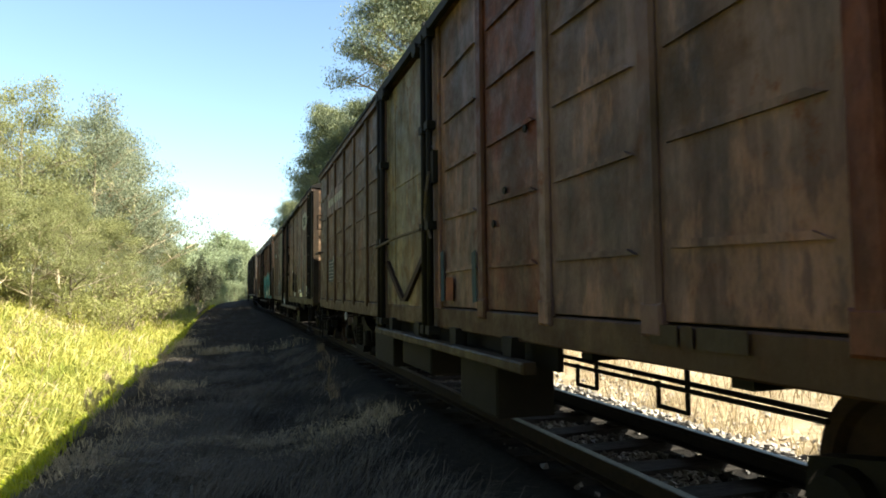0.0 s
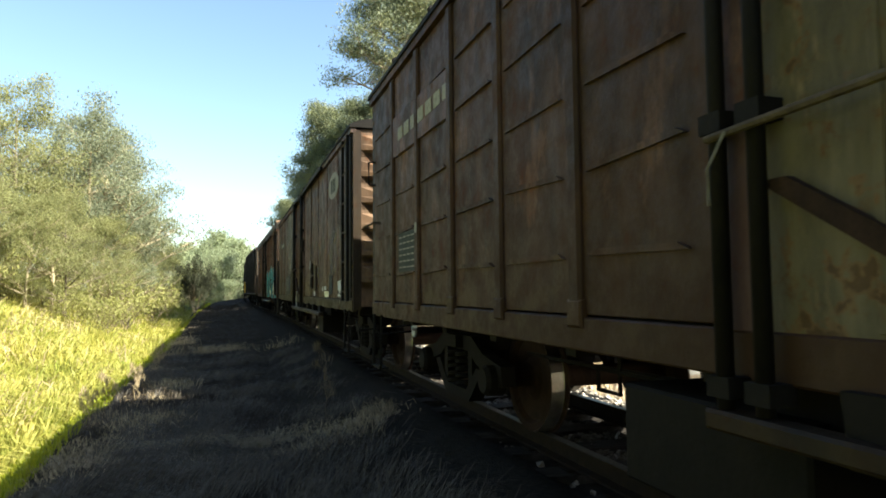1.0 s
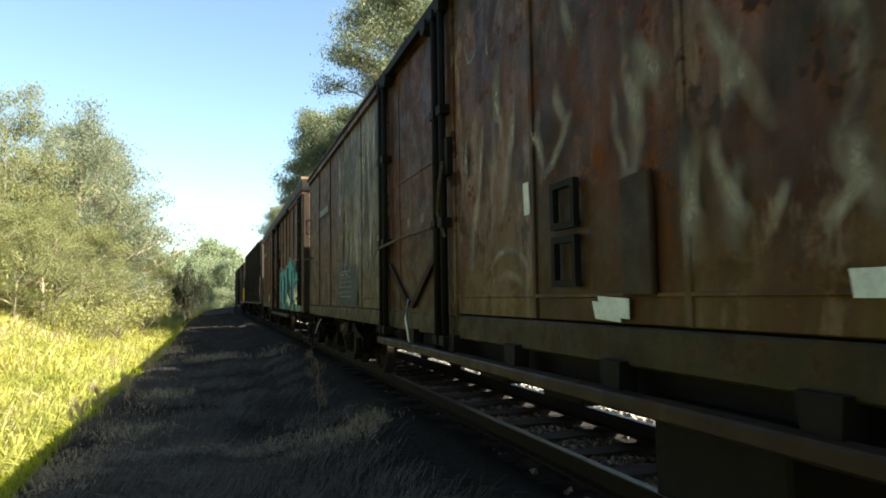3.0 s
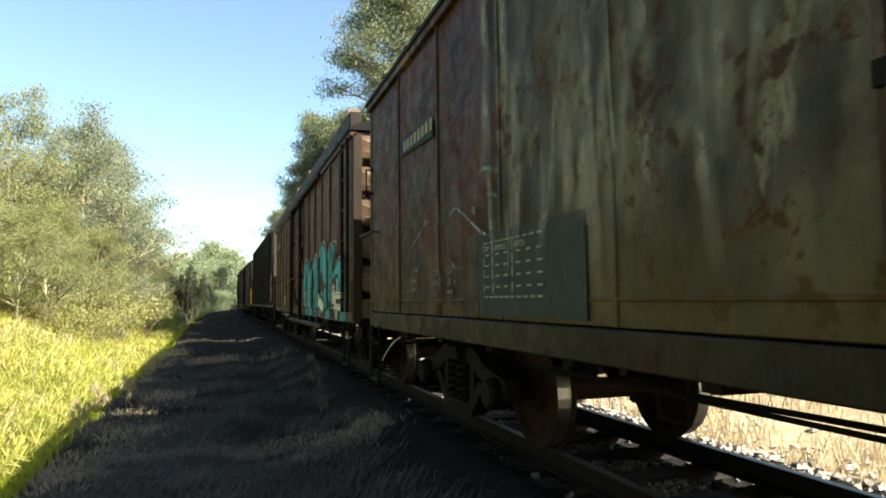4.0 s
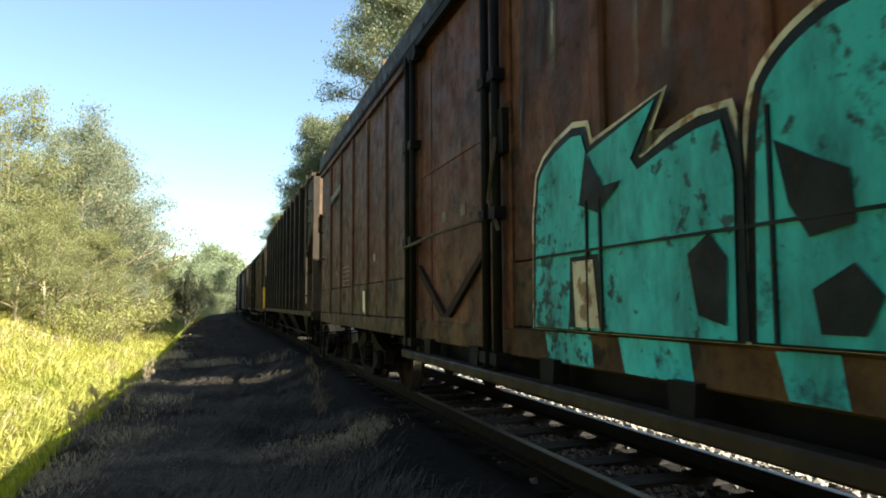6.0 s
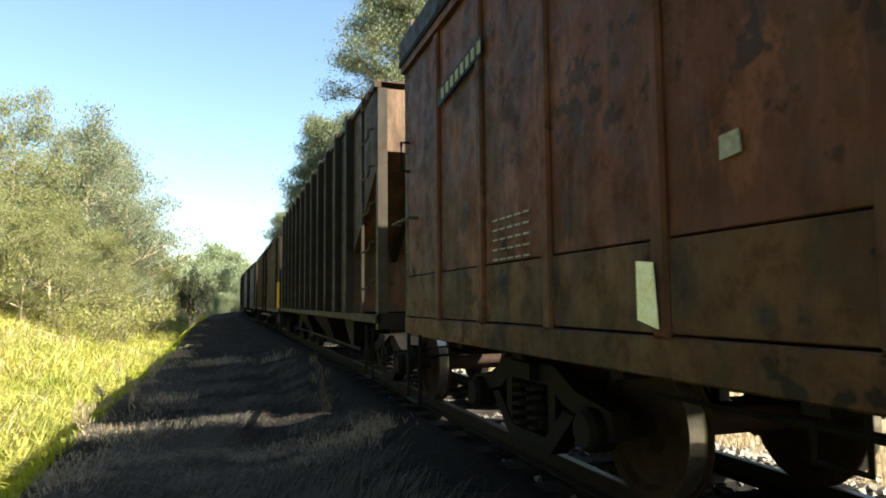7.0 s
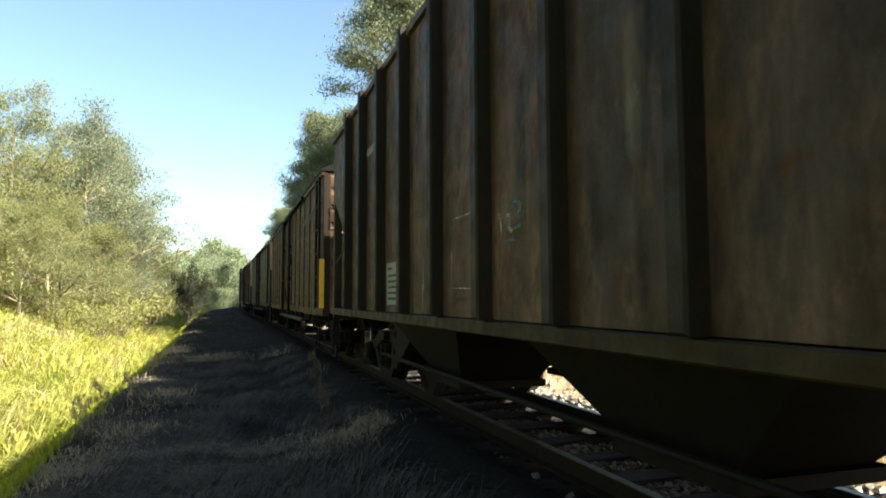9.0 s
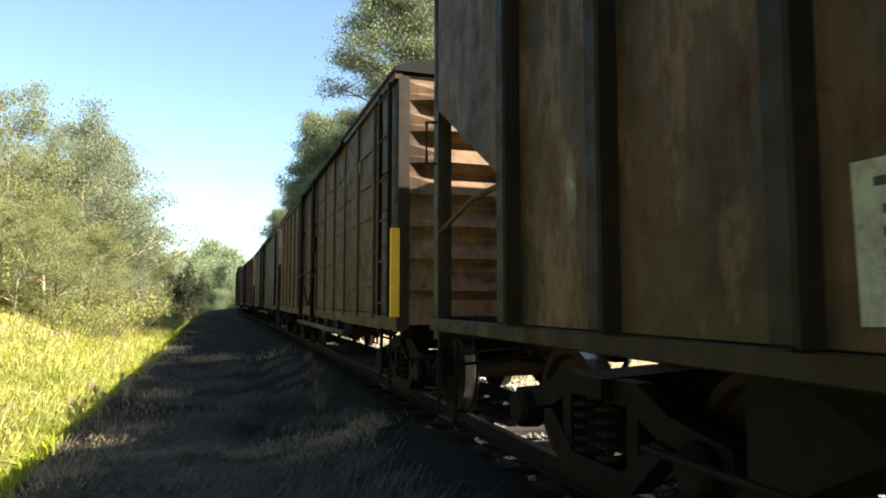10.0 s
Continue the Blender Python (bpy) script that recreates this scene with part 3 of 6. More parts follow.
def bars(rows, x, h=0.05):
    """Unreadable writing: plain bars, (y0, y1, z) each."""
    sh = Shape()
    for a, b, z in rows:
        sh.box(x - 0.003, x, min(a, b), max(a, b), z - h / 2, z + h / 2)
    return sh


def bar_list(rows, x, h=0.05):
    return [bars([row], x, h) for row in rows]


def brush(pts, x, r):
    """One sprayed line of width 2 r along (y, z) points, with its corners rounded."""
    for _ in range(2):
        if len(pts) > 2:
            mid = [q for a, b in zip(pts, pts[1:]) for q in ((0.75 * a[0] + 0.25 * b[0], 0.75 * a[1] + 0.25 * b[1]), (0.25 * a[0] + 0.75 * b[0], 0.25 * a[1] + 0.75 * b[1]))]
            pts = [pts[0]] + mid[1:-1] + [pts[-1]]
    sh, n = Shape(), len(pts)
    for i in range(n):
        (a, b), (c, d) = pts[max(i - 1, 0)], pts[min(i + 1, n - 1)]
        l = math.hypot(c - a, d - b) or 1
        ny, nz = -(d - b) / l * r, (c - a) / l * r
        sh.v += [(x, pts[i][0] + ny, pts[i][1] + nz), (x, pts[i][0] - ny, pts[i][1] - nz)]
    sh.f += [(2 * i, 2 * i + 2, 2 * i + 3, 2 * i + 1) for i in range(n - 1)]
    return sh


def soft_brush(pts, x, r):
    """A sprayed stroke that thins out towards its edges and ends."""
    for _ in range(2):
        if len(pts) > 2:
            mid = [q for a, b in zip(pts, pts[1:]) for q in ((0.75 * a[0] + 0.25 * b[0], 0.75 * a[1] + 0.25 * b[1]), (0.25 * a[0] + 0.75 * b[0], 0.25 * a[1] + 0.75 * b[1]))]
            pts = [pts[0]] + mid[1:-1] + [pts[-1]]
    if len(pts) < 6:
        (a, b), (c, d) = pts[0], pts[-1]
        pts = [(a + (c - a) * i / 6, b + (d - b) * i / 6) for i in range(7)]
    v, f, cover, n = [], [], [], len(pts)
    for i in range(n):
        (a, b), (c, d) = pts[max(i - 1, 0)], pts[min(i + 1, n - 1)]
        l = math.hypot(c - a, d - b) or 1
        ny, nz = -(d - b) / l * r, (c - a) / l * r
        end = min(1.0, 4.0 * min(i, n - 1 - i) / n + 0.02)
        for k in (-1, -0.5, 0, 0.5, 1):
            v.append((x, pts[i][0] + ny * k, pts[i][1] + nz * k))
            cover.append(end * (1 - abs(k) ** 1.5))
    f += [(5 * i + k, 5 * i + 5 + k, 5 * i + 6 + k, 5 * i + 1 + k) for i in range(n - 1) for k in range(4)]
    me = bpy.data.meshes.new("spray")
    me.from_pydata(v, [], f)
    me.attributes.new("cover", "FLOAT", "POINT").data.foreach_set("value", cover)
    return me


def spray(wagon, name, pts, x, r, material, label):
    me = soft_brush(pts, x, r)
    me.materials.append(material)
    return part(name, me, material, wagon, label)


def lettering(wagon, words, y, z, size, x, material):
    """Painted words on the near side, reading from the far end of the wagon to its front."""
    cu = bpy.data.curves.new("lettering", "FONT")
    cu.body, cu.size, cu.extrude = words, size, 0.0015
    ob = new("lettering", cu)
    cu.materials.append(material)
    ob.parent = wagon
    ob.matrix_basis = pose(x, y, z, 90, 0, -90)
    ob["label"] = "faded stencilled letters"
    return ob


def end_wall(wagon, L, s, material, pressed=6, dent=0.0):
    """Wagon end with horizontal pressed corrugations; s: which end."""
    ye = s * L / 2
    wall = part("end_wall", Shape().box(-HALF + 0.04, HALF - 0.04, min(ye - s * 0.06, ye), max(ye - s * 0.06, ye), 0.86, 3.08), material, wagon, "rusty corrugated end wall, paler paint for sunlight")
    for k in range(pressed):
        z = 1.08 + k * (1.98 / pressed)
        dz, w = 0.9 * 1.98 / pressed, HALF - 0.10
        sh = Shape()
        sag = [dent * (noise.noise(Vector((i * 0.8, k * 3.1, 2)))) for i in range(9)]
        for i in range(8):
            x0, x1 = -w + 2 * w * i / 8, -w + 2 * w * (i + 1) / 8
            p0, p1 = (0.0 if i == 0 else 0.13 + sag[i]), (0.0 if i == 7 else 0.13 + sag[i + 1])
            ring = lambda x, p: [(x, ye, z + dz * 0.95), (x, ye + s * p * 0.75, z + dz * 0.55), (x, ye + s * p, z + dz * 0.30), (x, ye, z)]
            a, b = ring(x0, p0), ring(x1, p1)
            for j in range(3):
                sh.poly([a[j], b[j], b[j + 1], a[j + 1]])
        part("corrugation", sh, material, wall)
    for x in (-HALF, HALF - 0.10):
        part("corner_post", Shape().box(x, x + 0.10, min(ye - s * 0.08, ye + s * 0.02), max(ye - s * 0.08, ye + s * 0.02), 0.82, 3.06), SILL, wagon)
    rivet = Shape().lathe([(-0.009, 0.006), (-0.006, 0.013), (0.0, 0.016)], 6).mesh("rivet", material)
    for i in range(16):
        part("rivet", rivet, material, wall, at=pose(-HALF, ye - s * 0.04, 0.95 + i * 0.135))


def underframe(wagon, L, centres, door=None, tank=True):
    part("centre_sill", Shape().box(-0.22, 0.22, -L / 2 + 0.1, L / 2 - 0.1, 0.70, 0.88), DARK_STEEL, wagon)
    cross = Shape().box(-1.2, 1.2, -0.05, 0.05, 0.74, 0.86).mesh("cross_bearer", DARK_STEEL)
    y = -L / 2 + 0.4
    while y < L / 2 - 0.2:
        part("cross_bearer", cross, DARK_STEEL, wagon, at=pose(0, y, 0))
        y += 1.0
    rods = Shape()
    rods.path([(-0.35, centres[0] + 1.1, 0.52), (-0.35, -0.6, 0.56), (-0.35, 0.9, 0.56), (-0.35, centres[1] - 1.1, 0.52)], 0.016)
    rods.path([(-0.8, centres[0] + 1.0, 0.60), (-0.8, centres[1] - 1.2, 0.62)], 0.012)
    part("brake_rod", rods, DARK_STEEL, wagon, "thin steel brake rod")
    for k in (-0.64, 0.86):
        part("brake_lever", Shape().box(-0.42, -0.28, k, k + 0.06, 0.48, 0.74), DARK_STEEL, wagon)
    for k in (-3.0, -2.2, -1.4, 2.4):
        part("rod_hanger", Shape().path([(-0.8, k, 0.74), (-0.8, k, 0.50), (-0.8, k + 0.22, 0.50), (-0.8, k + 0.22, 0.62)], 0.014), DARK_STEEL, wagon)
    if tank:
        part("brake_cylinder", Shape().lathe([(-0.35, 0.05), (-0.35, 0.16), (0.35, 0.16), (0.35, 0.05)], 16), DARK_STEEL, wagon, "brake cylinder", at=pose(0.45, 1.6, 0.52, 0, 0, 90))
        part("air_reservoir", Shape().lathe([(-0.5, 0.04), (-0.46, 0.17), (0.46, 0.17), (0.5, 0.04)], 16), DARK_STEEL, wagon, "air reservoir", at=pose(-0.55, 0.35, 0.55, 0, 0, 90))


def boxcar(spec):
    """A four-axle covered goods wagon with a sliding door in the middle of each side."""
    L, style = spec["L"], spec["style"]
    near, far = -HALF, HALF
    wagon = tagged(new("boxcar"), spec["label"], "railway wagon", "wagons of the goods train")
    wagon.empty_display_size = 0.3
    centres = (-L / 2 + 1.45, L / 2 - 1.45)
    sets = running_gear(wagon, centres)
    underframe(wagon, L, centres, tank=spec.get("tank", True))
    d0, d1 = -0.80, 0.80
    zb, zt = 0.955, 3.03
    # floor, side sills, inner core, roof
    part("floor", Shape().box(near + 0.06, far - 0.06, -L / 2 + 0.07, L / 2 - 0.07, 0.87, 0.95), DARK_STEEL, wagon)
    for s in (-1, 1):
        sill = Shape().box(s * HALF - 0.035, s * HALF + 0.035, -L / 2, L / 2, 0.80, 0.945) if s > 0 else Shape().chamfered(near - 0.012, near + 0.05, -L / 2, L / 2, 0.80, 0.945, 0.008)
        part("side_sill", sill, spec["sill"], wagon, "dusty steel side sill")
        eave = Shape().box(s * HALF - 0.035, s * HALF + 0.035, -L / 2 - 0.02, L / 2 + 0.02, zt + 0.006, 3.10)
        part("eave_rail", eave, spec["paint"], wagon)
    arch = [(-HALF - 0.05, 3.10), (-HALF - 0.05, 3.135)] + [(HALF * math.cos(math.pi * (1 - i / 10)) * 1.0, 3.14 + 0.15 * math.sin(math.pi * i / 10)) for i in range(1, 10)] + [(HALF + 0.05, 3.135), (HALF + 0.05, 3.10)]
    part("roof", Shape().along(arch, -L / 2 - 0.04, L / 2 + 0.04), spec.get("roof", DARK_STEEL), wagon, "grimy arched steel roof")
    strip = Shape().along([(x * 1.004, z + 0.025) for x, z in arch[1:-1]] + [(x, z - 0.01) for x, z in reversed(arch[1:-1])], -0.03, 0.03).mesh("roof_seam", spec.get("roof", DARK_STEEL))
    k = -L / 2 + 0.9
    while k < L / 2 - 0.3:
        part("roof_seam", strip, DARK_STEEL, wagon, at=pose(0, k, 0))
        k += 1.15
    if spec.get("fascia"):
        part("roof_fascia", Shape().chamfered(near - 0.05, near + 0.10, -L / 2 - 0.03, L / 2 + 0.03, 3.104, 3.32, 0.012), PAINT_D_RIB, wagon, "dark deep roof edge")
        k = -L / 2 + 0.2
        while k < L / 2:
            # Cleats take the paler paint for their sunlit tips.
            part("roof_cleat", Shape().box(near - 0.03, near + 0.12, k - 0.04, k + 0.04, 3.322, 3.40), SUNLIT_RUST, wagon)
            k += 1.98
    if spec.get("walk"):
        part("roof_walk", Shape().box(-0.25, 0.25, -L / 2 - 0.1, L / 2 + 0.1, 3.36, 3.40), GREY_BAR, wagon, "plank walkway along the roof")
    # far side: one wall with its posts
    part("far_side_wall", Shape().box(far - 0.05, far, -L / 2, L / 2, zb, zt), spec["paint"], wagon)
    # near side: bays on both sides of the door
    def bays(a, b, n):
        step = (b - a) / n
        return [(a + i * step, a + (i + 1) * step) for i in range(n)]
    n = spec["bays"]
    cells = bays(-L / 2 + 0.09, d0 - 0.20, n) + bays(d1 + 0.20, L / 2 - 0.09, n)
    paints = spec.get("bay_paint", {})
    levels = [1.21, 1.58, 1.93, 2.28, 2.63]
    for i, (a, b) in enumerate(cells):
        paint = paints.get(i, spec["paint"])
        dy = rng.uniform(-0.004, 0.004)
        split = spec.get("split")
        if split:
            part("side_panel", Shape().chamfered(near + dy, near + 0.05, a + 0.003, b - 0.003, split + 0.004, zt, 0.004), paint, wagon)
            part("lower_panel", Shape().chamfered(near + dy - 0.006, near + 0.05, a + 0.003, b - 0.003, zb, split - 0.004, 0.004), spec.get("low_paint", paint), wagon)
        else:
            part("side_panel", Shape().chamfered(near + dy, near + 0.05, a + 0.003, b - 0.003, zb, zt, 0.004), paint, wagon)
        if style == "grid":
            for z in levels:
                slant = rng.uniform(-0.012, 0.012)
                rib = Shape().prism([(a + 0.10, z - 0.012 + slant), (b - 0.10, z - 0.012 - slant), (b - 0.16, z + 0.014 - slant), (a + 0.16, z + 0.014 + slant)], near - 0.016, near + 0.01)
                part("pressed_rib", rib, paint, wagon)
        if style in ("grid", "post") and i not in (n - 1, 2 * n - 1):
            w = 0.05 if style == "grid" else 0.045
            post = Shape().chamfered(near - 0.026, near + 0.01, b - w, b + w, zb - 0.02, zt, 0.014)
            part("side_post", post, paint, wagon)
            if style == "grid":
                part("gusset", Shape().chamfered(near - 0.03, near + 0.01, b - 0.06, b + 0.06, 0.90, 1.02, 0.01), paint, wagon)
        elif style == "smooth" and i not in (n - 1, 2 * n - 1):
            part("lap_seam", Shape().chamfered(near - 0.011, near + 0.01, b - 0.018, b + 0.018, zb, zt, 0.004), paint, wagon)
    if style == "smooth" or spec.get("hem"):
        part("hem_strip", Shape().chamfered(near - 0.010, near + 0.01, -L / 2 + 0.02, d0 - 0.2, 1.055, 1.07, 0.003).chamfered(near - 0.010, near + 0.01, d1 + 0.2, L / 2 - 0.02, 1.055, 1.07, 0.003), spec["paint"], wagon)
    # door with pipes, lever and brace
    for (a, b) in ((d0 - 0.195, d0 - 0.01), (d1 + 0.01, d1 + 0.195)):
        part("door_jamb", Shape().chamfered(near - 0.02, near + 0.05, a, b, zb - 0.02, zt, 0.008), spec.get("jamb", spec["paint"]), wagon)
    door = part("door", Shape().chamfered(near - 0.005, near + 0.05, d0, d1, zb - 0.02, zt - 0.03, 0.01), spec["door"], wagon, spec.get("door_label", "steel sliding door with locking pipes"))
    for y in (d0 + 0.05, d0 - 0.10, d1 - 0.05, d1 + 0.10):
        part("locking_pipe", Shape().tube((near - 0.06, y, 0.72), (near - 0.06, y, 3.06), 0.026, 10), DARK_STEEL, door, "dark steel locking pipe", True)
        for z in (0.78, 1.55, 2.3, 3.0):
            part("pipe_bracket", Shape().box(near - 0.09, near, y - 0.045, y + 0.045, z - 0.03, z + 0.03), DARK_STEEL, door)
    part("lock_lever", Shape().path([(near - 0.10, d0 + 0.02, 1.53), (near - 0.12, 0.0, 1.525), (near - 0.10, d1 + 0.10, 1.50)], 0.013, 8), GREY_BAR, door, "long steel locking lever")
    brace = Shape()
    brace.prism([(d1 - 0.12, 1.36), (d1 - 0.02, 1.36), (0.16, 0.98), (0.04, 0.98)], near - 0.035, near - 0.004)
    brace.prism([(d0 + 0.22, 1.36), (d0 + 0.12, 1.36), (-0.02, 0.98), (0.10, 0.98)], near - 0.035, near - 0.004)
    part("door_brace", brace, RUSTY_STEEL, door, "rusty V-shaped door brace")
    part("door_seam", Shape().chamfered(near - 0.012, near, 0.42, 0.45, zb, zt - 0.05, 0.003).chamfered(near - 0.012, near, d0 + 0.1, d1 - 0.1, 2.02, 2.04, 0.003), spec["door"], door)
    for a in (0.1, -0.28):
        part("sticker", bars([(a, a + 0.085, 1.66)], near - 0.006, 0.07), CHALK, door, "small white sticker")
    part("latch_box", Shape().box(near - 0.06, near - 0.02, d0 - 0.19, d0 - 0.04, 1.86, 2.10), DARK_STEEL, door)
    part("latch_hook", Shape().path([(near - 0.07, d0 - 0.12, 1.95), (near - 0.10, d0 - 0.14, 1.80), (near - 0.09, d0 - 0.06, 1.62), (near - 0.07, d0 - 0.15, 1.45)], 0.012), GREY_BAR, door)
    part("seal_wire", Shape().path([(near - 0.12, d1 + 0.0, 1.5), (near - 0.15, d1 + 0.04, 1.40), (near - 0.13, d1 + 0.06, 1.30)], 0.005, 5), CHALK, door, "loose pale wire")
    # track on which the door slides, below the sill, and its rail under the roof
    t0 = spec.get("track0", -L / 2 + 2.6 if L > 13 else -L / 2 + 2.2)
    part("door_track", Shape().chamfered(near - 0.10, near - 0.02, t0, d1 + 0.15, 0.655, 0.715, 0.01), SILL, wagon, "dusty steel door track")
    part("sill_apron", Shape().box(near + 0.10, near + 0.13, max(t0, -L / 2 + 2.6), d1 + 0.15, 0.66, 0.868), DARK_STEEL, wagon)
    k = max(t0, -L / 2 + 2.6) + 0.3
    while k < d1 + 0.1:
        part("track_bracket", Shape().prism([(k - 0.05, 0.64), (k + 0.05, 0.64), (k + 0.07, 0.82), (k - 0.07, 0.82)], near - 0.05, near + 0.03), DARK_STEEL, wagon)
        k += 0.92
    part("door_hanger_rail", Shape().box(near - 0.08, near - 0.037, -L / 2 + 2.6, d1 + 0.15, 3.02, 3.07), DARK_STEEL, wagon)
    for y in (d0 + 0.2, d1 - 0.2):
        part("door_roller", Shape().tube((near - 0.10, y, 2.98), (near - 0.03, y, 2.98), 0.06, 10), DARK_STEEL, door)
    for a, b, z, *inset in spec.get("boxes", ()):
        x = near + 0.03 + sum(inset)
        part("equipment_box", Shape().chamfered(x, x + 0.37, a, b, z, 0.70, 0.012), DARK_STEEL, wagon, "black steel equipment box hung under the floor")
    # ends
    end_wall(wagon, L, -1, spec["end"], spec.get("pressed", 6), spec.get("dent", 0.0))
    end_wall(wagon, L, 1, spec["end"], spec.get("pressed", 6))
    for s in (-1, 1):
        coupling(wagon, s * L / 2, s)
    footstep(wagon, -L / 2 + 0.32, near - 0.02)
    footstep(wagon, L / 2 - 0.32, near - 0.02)
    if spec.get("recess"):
        # Flat dark plate in place of the shaded recess behind the ladder.
        part("ladder_recess", Shape().chamfered(near - 0.016, near + 0.01, -L / 2 + 0.09, -L / 2 + 0.50, 0.96, 3.02, 0.004), DARK_STEEL, wagon, "dark plate for the shade in the ladder recess")
    if spec.get("ladder", True):
        ladder(wagon, -L / 2 + 0.27, near - 0.02, 0.93, 3.02, 6)
    grab_iron(wagon, L / 2 - 0.10, 1.74, near, 0.55)
    grab_iron(wagon, L / 2 - 0.14, 2.28, near, 0.24, True, DARK_STEEL)
    return wagon, sets


def hopper(spec):
    """A four-axle covered hopper wagon: ribbed sides, sloping end sheets, discharge chutes."""
    L, near = spec["L"], -HALF
    wagon = tagged(new("hopper_wagon"), spec["label"], "railway wagon", "wagons of the goods train")
    wagon.empty_display_size = 0.3
    centres = (-L / 2 + 1.45, L / 2 - 1.45)
    sets = running_gear(wagon, centres)
    part("centre_sill", Shape().box(-0.22, 0.22, -L / 2 + 0.05, L / 2 - 0.05, 0.70, 0.92), DARK_STEEL, wagon)
    paint = spec["paint"]
    zt, zb, e = 3.28, 0.95, 1.36
    for s in (-1, 1):
        x = s * HALF
        side = [(-L / 2 + 0.05, zt), (L / 2 - 0.05, zt), (L / 2 - 0.05, 2.46), (L / 2 - e, 1.66), (L / 2 - e, zb), (-L / 2 + e, zb), (-L / 2 + e, 1.66), (-L / 2 + 0.05, 2.46)]
        if s > 0:
            part("side_sheet", Shape().prism(side, x, x - s * 0.02), paint, wagon)
        else:
            for end in (-1, 1):
                k = end * L / 2
                corner = [(k - end * 0.05, zt), (k - end * e, zt), (k - end * e, 1.66), (k - end * 0.05, 2.46)]
                part("corner_sheet", Shape().prism(corner, x, x + 0.02), PAINT_D_GREY if end < 0 else paint, wagon)
            step = (L - 2 * e - 0.12) / 11
            for i in range(11):
                a = -L / 2 + e + 0.06 + step * i
                a0, a1 = (a - 0.06 if i == 0 else a + 0.002), (a + step + 0.06 if i == 10 else a + step - 0.002)
                part("side_sheet", Shape().chamfered(x + rng.uniform(-0.002, 0.002), x + 0.02, a0, a1, zb, zt, 0.003), PAINT_D_GREY if i < 5 else paint, wagon)
        sill = Shape().chamfered(x - 0.03, x + 0.03, -L / 2, L / 2, 0.86, 0.945, 0.008) if s < 0 else Shape().box(x - 0.03, x + 0.03, -L / 2, L / 2, 0.86, 0.945)
        part("side_sill", sill, SILL, wagon, "dusty steel side sill")
        part("top_chord", Shape().box(x - 0.035, x + 0.035, -L / 2, L / 2, zt + 0.004, zt + 0.06), paint, wagon)
        for end in (-1, 1):
            y = end * (L / 2 - 0.05)
            part("corner_post", Shape().box(min(x, x - s * 0.10), max(x, x - s * 0.10), y - 0.05, y + 0.05, 0.95, zt), PAINT_D_EDGE, wagon, "pale painted corner post")
    rib = Shape().chamfered(near - 0.095, near, -0.05, 0.05, 0.95, zt + 0.075, 0.012)
    rib = rib.mesh("side_rib", PAINT_D_RIB)
    rib2 = Shape().chamfered(HALF, HALF + 0.075, -0.045, 0.045, 0.95, zt + 0.075, 0.012, 1).mesh("side_rib", PAINT_D_RIB)
    n = 12
    for i in range(n):
        y = -L / 2 + e + 0.06 + (L - 2 * e - 0.12) * i / (n - 1)
        part("side_rib", rib, paint, wagon, at=pose(0, y, 0))
        part("side_rib", rib2, paint, wagon, at=pose(0, y, 0))
    for s in (-1, 1):
        y = s * L / 2
        q = lambda d: y - s * d
        slope = Shape().prism([(q(0.10), 2.62), (q(1.36), 1.66), (q(1.38), 1.70), (q(0.12), 2.66)], near + 0.02, HALF - 0.02)
        part("slope_sheet", slope, PAINT_D_BIN, wagon, "rusty sloping end sheet")
        part("bulkhead", Shape().box(near + 0.02, HALF - 0.02, min(q(1.36), q(1.38)), max(q(1.36), q(1.38)), 0.96, 1.66), PAINT_D_BIN, wagon, "rusty upright sheet under the slope")
        for x in (-0.85, -0.36, 0.13, 0.62, 1.11):
            part("slope_rib", Shape().prism([(q(0.10), 2.55), (q(0.10), 2.612), (q(1.355), 1.652), (q(1.355), 1.56)], x - 0.035, x + 0.035), DARK_STEEL, wagon, "dark stiffening rib")
        # End plate takes the brighter paint to look sunlit.
        part("end_header", Shape().box(near + 0.10, HALF - 0.10, min(y - s * 0.08, y - s * 0.02), max(y - s * 0.08, y - s * 0.02), 2.62, zt), SUNLIT_RUST, wagon, "weathered painted end plate, pale as if in sun")
        part("end_beam", Shape().box(near, HALF, min(y - s * 0.12, y), max(y - s * 0.12, y), 0.80, 0.96), PAINT_D_RIB, wagon)
        coupling(wagon, y, s)
        footstep(wagon, y - s * 0.35, near - 0.01)
    part("roof", Shape().along([(-HALF, zt + 0.06), (-0.7, zt + 0.12), (0.7, zt + 0.12), (HALF, zt + 0.06)], -L / 2, L / 2), paint, wagon, "ridged steel roof")
    part("roof_walk", Shape().box(-0.35, 0.35, -L / 2, L / 2, zt + 0.15, zt + 0.18), GREY_BAR, wagon, "steel walkway along the roof")
    for y, deep in ((-0.65, 0.40), (2.40, 0.40)):
        ch = Shape()
        for x0, x1 in ((-0.95, -0.25), (0.25, 0.95)):
            l = 0.95
            top = [(x0 - 0.25, y - l, 0.86), (x1 + 0.1, y - l, 0.86), (x1 + 0.1, y + l, 0.86), (x0 - 0.25, y + l, 0.86)]
            bot = [(x0, y - 0.36, deep), (x1, y - 0.36, deep), (x1, y + 0.36, deep), (x0, y + 0.36, deep)]
            for i in range(4):
                ch.poly([top[i], top[(i + 1) % 4], bot[(i + 1) % 4], bot[i]])
            ch.poly(bot)
            ch.box(x0 - 0.03, x1 + 0.03, y - 0.42, y + 0.42, deep - 0.06, deep - 0.002)
        part("discharge_chute", ch, DARK_STEEL, wagon, "dusty discharge chute")
